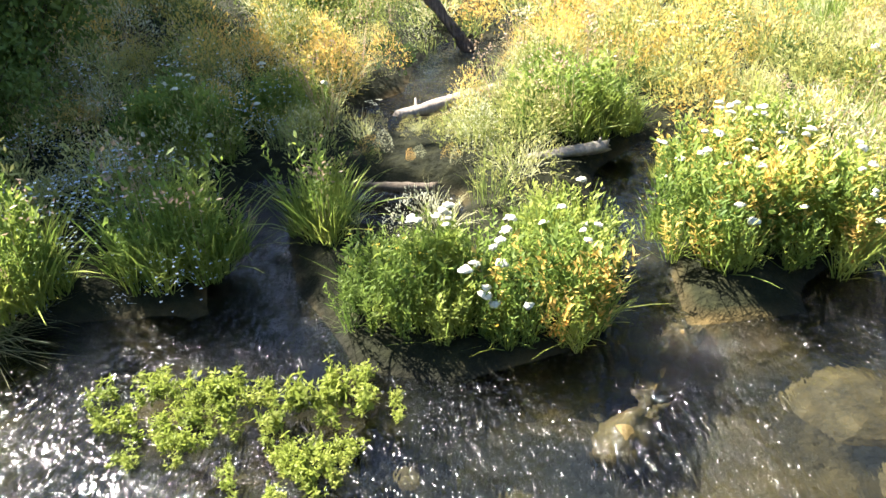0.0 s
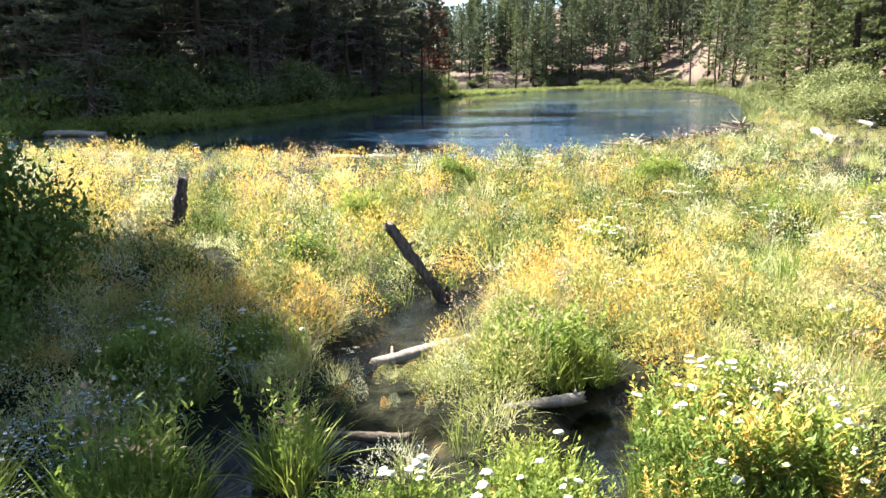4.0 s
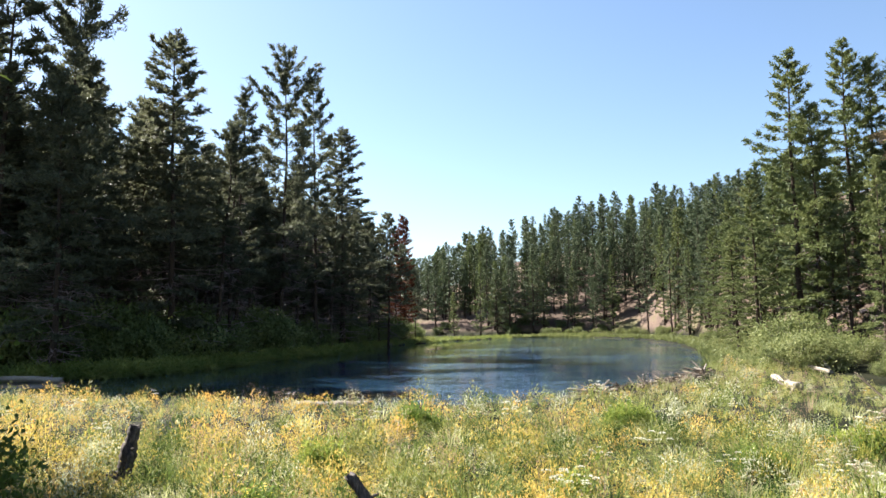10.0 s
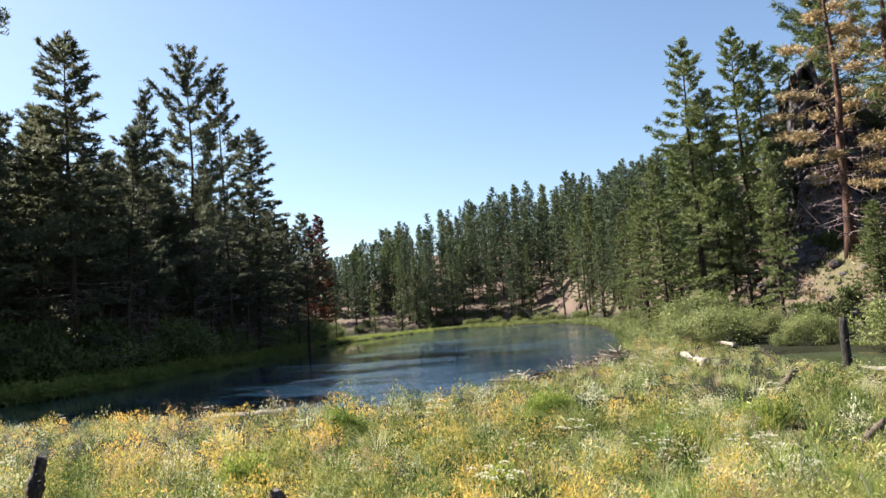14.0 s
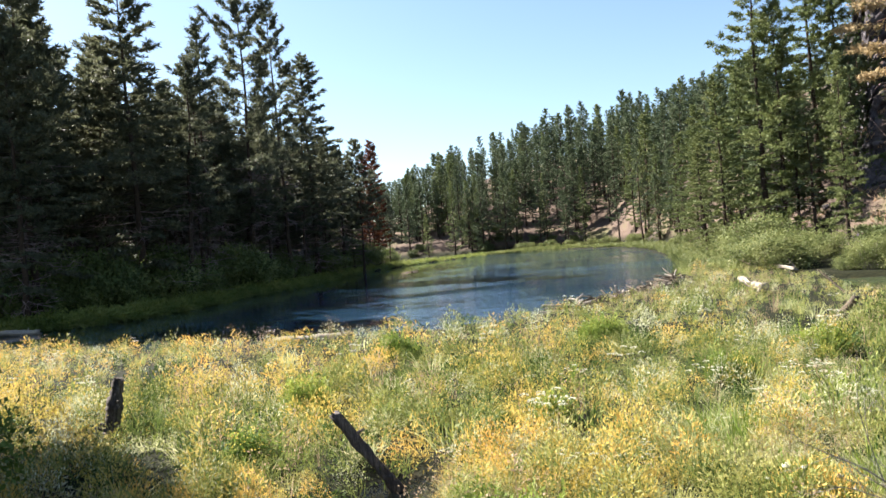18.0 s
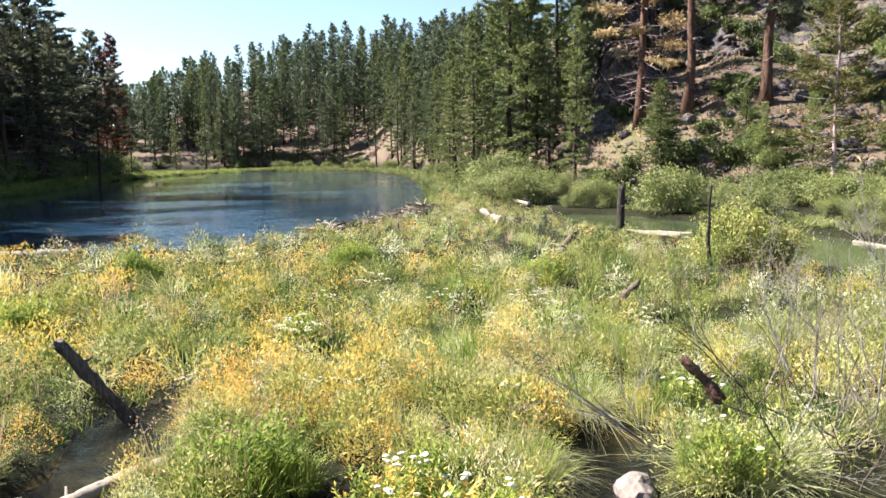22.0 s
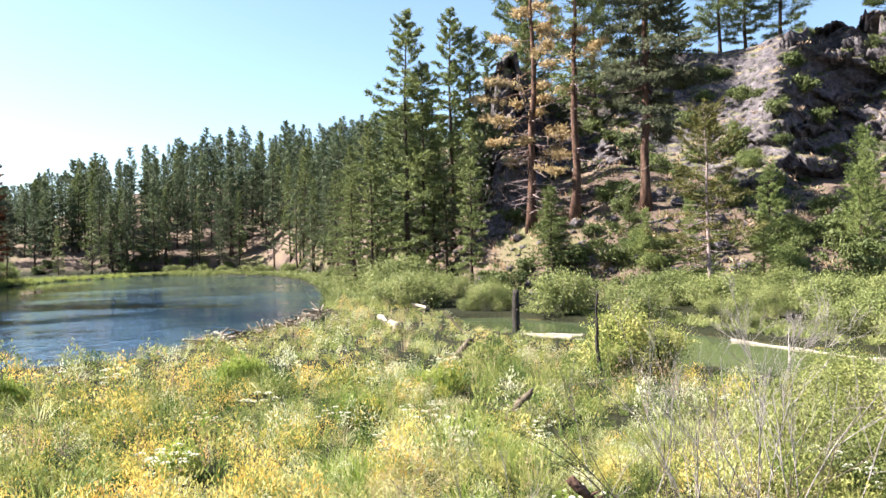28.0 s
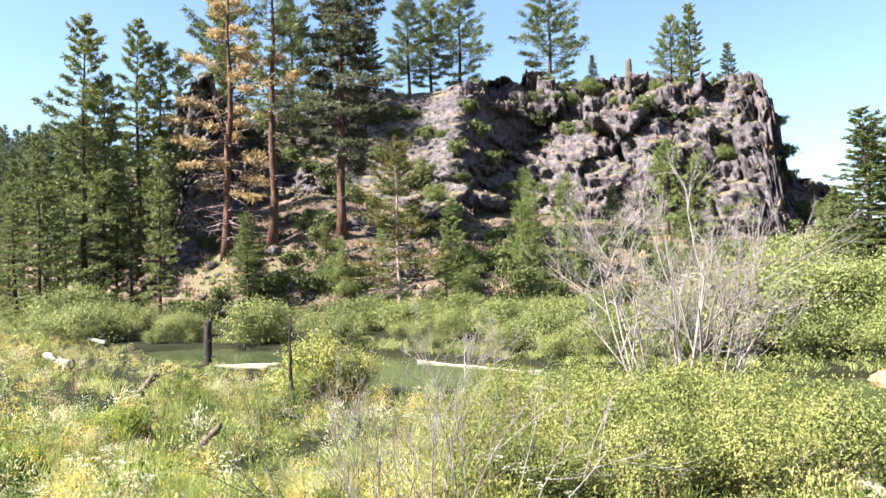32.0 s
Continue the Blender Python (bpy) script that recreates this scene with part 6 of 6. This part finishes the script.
ARCH = [("arching_tuft", U_ARCH, "pale", 0.9, 0), ("blade_tuft", U_GRASS, "cushion", 0.4, 0)]
M["cress"] = leaf_material("cress_leaves", [(0.0, (0.09, 0.13, 0.02)), (0.5, (0.24, 0.28, 0.05)), (1.0, (0.44, 0.43, 0.12))], 0.5, scale=2.5, clump=1.5, single=0.2)
M["bed_stone"] = bark_material("stream_bed_stone", [(0.3, (0.035, 0.026, 0.010)), (0.6, (0.10, 0.070, 0.025)), (1.0, (0.20, 0.135, 0.055))], 3.0, (1, 1, 1), 0.4, 0.6)
for x, y, rx, ry, tall, kinds, label in [
    (-0.30, 3.72, 0.56, 0.44, 0.60, LEAFK, "bushy green cushion with white umbels standing in the stream"),
    (0.42, 3.66, 0.48, 0.42, 0.62, FLOWER, "sunlit cushion of leafy herbs with white flower heads"),
    (0.62, 4.25, 0.42, 0.40, 0.60, LEAFK, "sunlit green cushion of fine leaves"),
    (1.60, 4.25, 0.42, 0.40, 0.68, FLOWER, "sunlit cushion full of white umbels at the stream"),
    (2.25, 4.3, 0.52, 0.45, 0.70, FLOWER, "sunlit cushion full of white umbels at the stream"),
    (-2.05, 4.25, 0.46, 0.40, 0.85, SEDGE, "dense dark green sedge tussock at the water"),
    (-1.10, 4.62, 0.20, 0.42, 0.75, SEDGE, "narrow bright green sedge tussock between channels"),
    (-3.2, 3.5, 0.25, 0.3, 0.6, ARCH, "tussock of long arching pale grass over the water"),
    (-3.1, 3.9, 0.45, 0.45, 0.85, SEDGE, "dark green sedge in the shade"),
    (-1.78, 2.92, 0.42, 0.24, 0.18, BROAD, "low yellow-green cress cushion in the stream"),
    (-1.60, 2.66, 0.32, 0.18, 0.16, BROAD, "low yellow-green cress cushion in the stream"),
    (-0.82, 2.98, 0.42, 0.20, 0.20, BROAD, "low yellow-green cress cushion in the stream"),
    (-0.95, 2.42, 0.30, 0.28, 0.18, BROAD, "low yellow-green cress cushion in the stream"),
    (4.75, 7.0, 0.42, 0.38, 0.85, ARCH, "large tussock of drooping pale grass"),
    (3.9, 6.7, 0.42, 0.38, 0.5, LEAFK, "green cushion beside the small channel"),
    (5.7, 6.1, 0.5, 0.4, 0.6, LEAFK, "green cushion under the dead brush"),
    (2.5, 5.6, 0.4, 0.35, 0.6, SEDGE, "bright green sedge tussock beside the channel"),
    (4.9, 4.7, 0.45, 0.4, 0.6, LEAFK, "green cushion under the dead brush"),
    (-1.22, 2.86, 0.34, 0.20, 0.22, BROAD, "low yellow-green cress cushion in the stream"),
    (-1.35, 3.0, 0.30, 0.16, 0.20, BROAD, "low yellow-green cress cushion in the stream"),
    (-0.62, 2.88, 0.26, 0.16, 0.20, BROAD, "low yellow-green cress cushion in the stream"),
    (-0.78, 2.55, 0.24, 0.2, 0.16, BROAD, "low yellow-green cress cushion in the stream"),
    (0.95, 6.35, 0.6, 0.5, 0.75, SEDGE, "bright green sedge tussock in the meadow"),
    (3.15, 5.75, 0.48, 0.4, 0.75, ARCH, "large tussock of drooping pale grass"),
    (6.35, 8.7, 0.5, 0.42, 0.9, ARCH, "large tussock of drooping pale grass"),
    (5.25, 4.75, 0.42, 0.36, 0.7, ARCH, "large tussock of drooping pale grass"),
    (4.2, 8.9, 0.6, 0.5, 1.0, ARCH, "large tussock of drooping pale grass"),
    (6.3, 9.6, 0.7, 0.6, 1.0, ARCH, "large tussock of drooping pale grass"),
    (1.9, 5.1, 0.5, 0.45, 0.6, FLOWER, "flowering cushion at the stream's edge"),
    (0.85, 7.4, 0.35, 0.35, 0.6, SEDGE, "bright green sedge tussock beside the channel"),
    (-1.75, 6.7, 0.5, 0.4, 0.55, LEAFK, "shaded green cushion with white flowers"),
    (-2.6, 6.0, 0.6, 0.5, 0.7, LEAFK, "shaded green cushion with white flowers"),
    (3.3, 12.9, 0.22, 0.2, 0.5, [("foliage", U_LEAF, "cushion", 0.9, 0)], "dark green leafy bush in the flower meadow"),
    (-1.6, 13.2, 0.5, 0.4, 0.75, [("foliage", U_LEAF, "cushion", 0.9, 0)], "dark green leafy bush in the flower meadow"),
    (-1.9, 9.9, 0.45, 0.4, 0.7, [("foliage", U_LEAF, "cushion", 0.9, 0), ("golden_foliage", U_YELLOW, "yellow", 0.4, 0)], "dark green leafy bush with yellow flowers"),
    (5.2, 17.5, 0.7, 0.5, 0.8, [("foliage", U_LEAF, "cushion", 0.9, 0)], "dark green leafy bush in the flower meadow"),
    (2.4, 11.0, 0.4, 0.4, 0.6, [("foliage", U_LEAF, "cushion", 0.9, 0)], "dark green leafy bush in the flower meadow"),
    (0.1, 18.5, 0.7, 0.5, 0.75, [("foliage", U_LEAF, "cushion", 0.9, 0)], "dark green leafy bush in the flower meadow"),
    (8.6, 14.0, 0.6, 0.5, 0.7, [("foliage", U_LEAF, "cushion", 0.9, 0)], "dark green leafy bush in the flower meadow"),
    (6.0, 12.5, 0.5, 0.4, 0.65, [("foliage", U_LEAF, "cushion", 0.9, 0)], "dark green leafy bush in the flower meadow"),
]:
    cushion("marsh_cushion", x, y, rx, ry, tall, kinds, label, int(abs(x * 100) + y * 1000))

# stones and weed on the stream's bed
for i, (x, y, r) in enumerate([(1.15, 3.05, 0.10), (1.0, 2.72, 0.12), (0.92, 2.5, 0.11), (2.1, 3.0, 0.36), (2.2, 2.4, 0.3), (1.45, 2.5, 0.09), (0.2, 2.4, 0.12), (-0.35, 2.55, 0.13), (-1.25, 2.75, 0.12)]):
    ob = boulder(x, y, -0.235, r, 60 + i, "brown weedy stone on the stream's bed", "bed_stone", 0.35)
log_thing("sunken_log", (1.36, 3.66, -0.06), (0.70, 2.56, -0.13), 0.06, 0.075, M["bed_stone"], "sunken stick coated with yellow-brown algae in the stream", seed=22, rough=0.35, bend=0.06, knots=2)
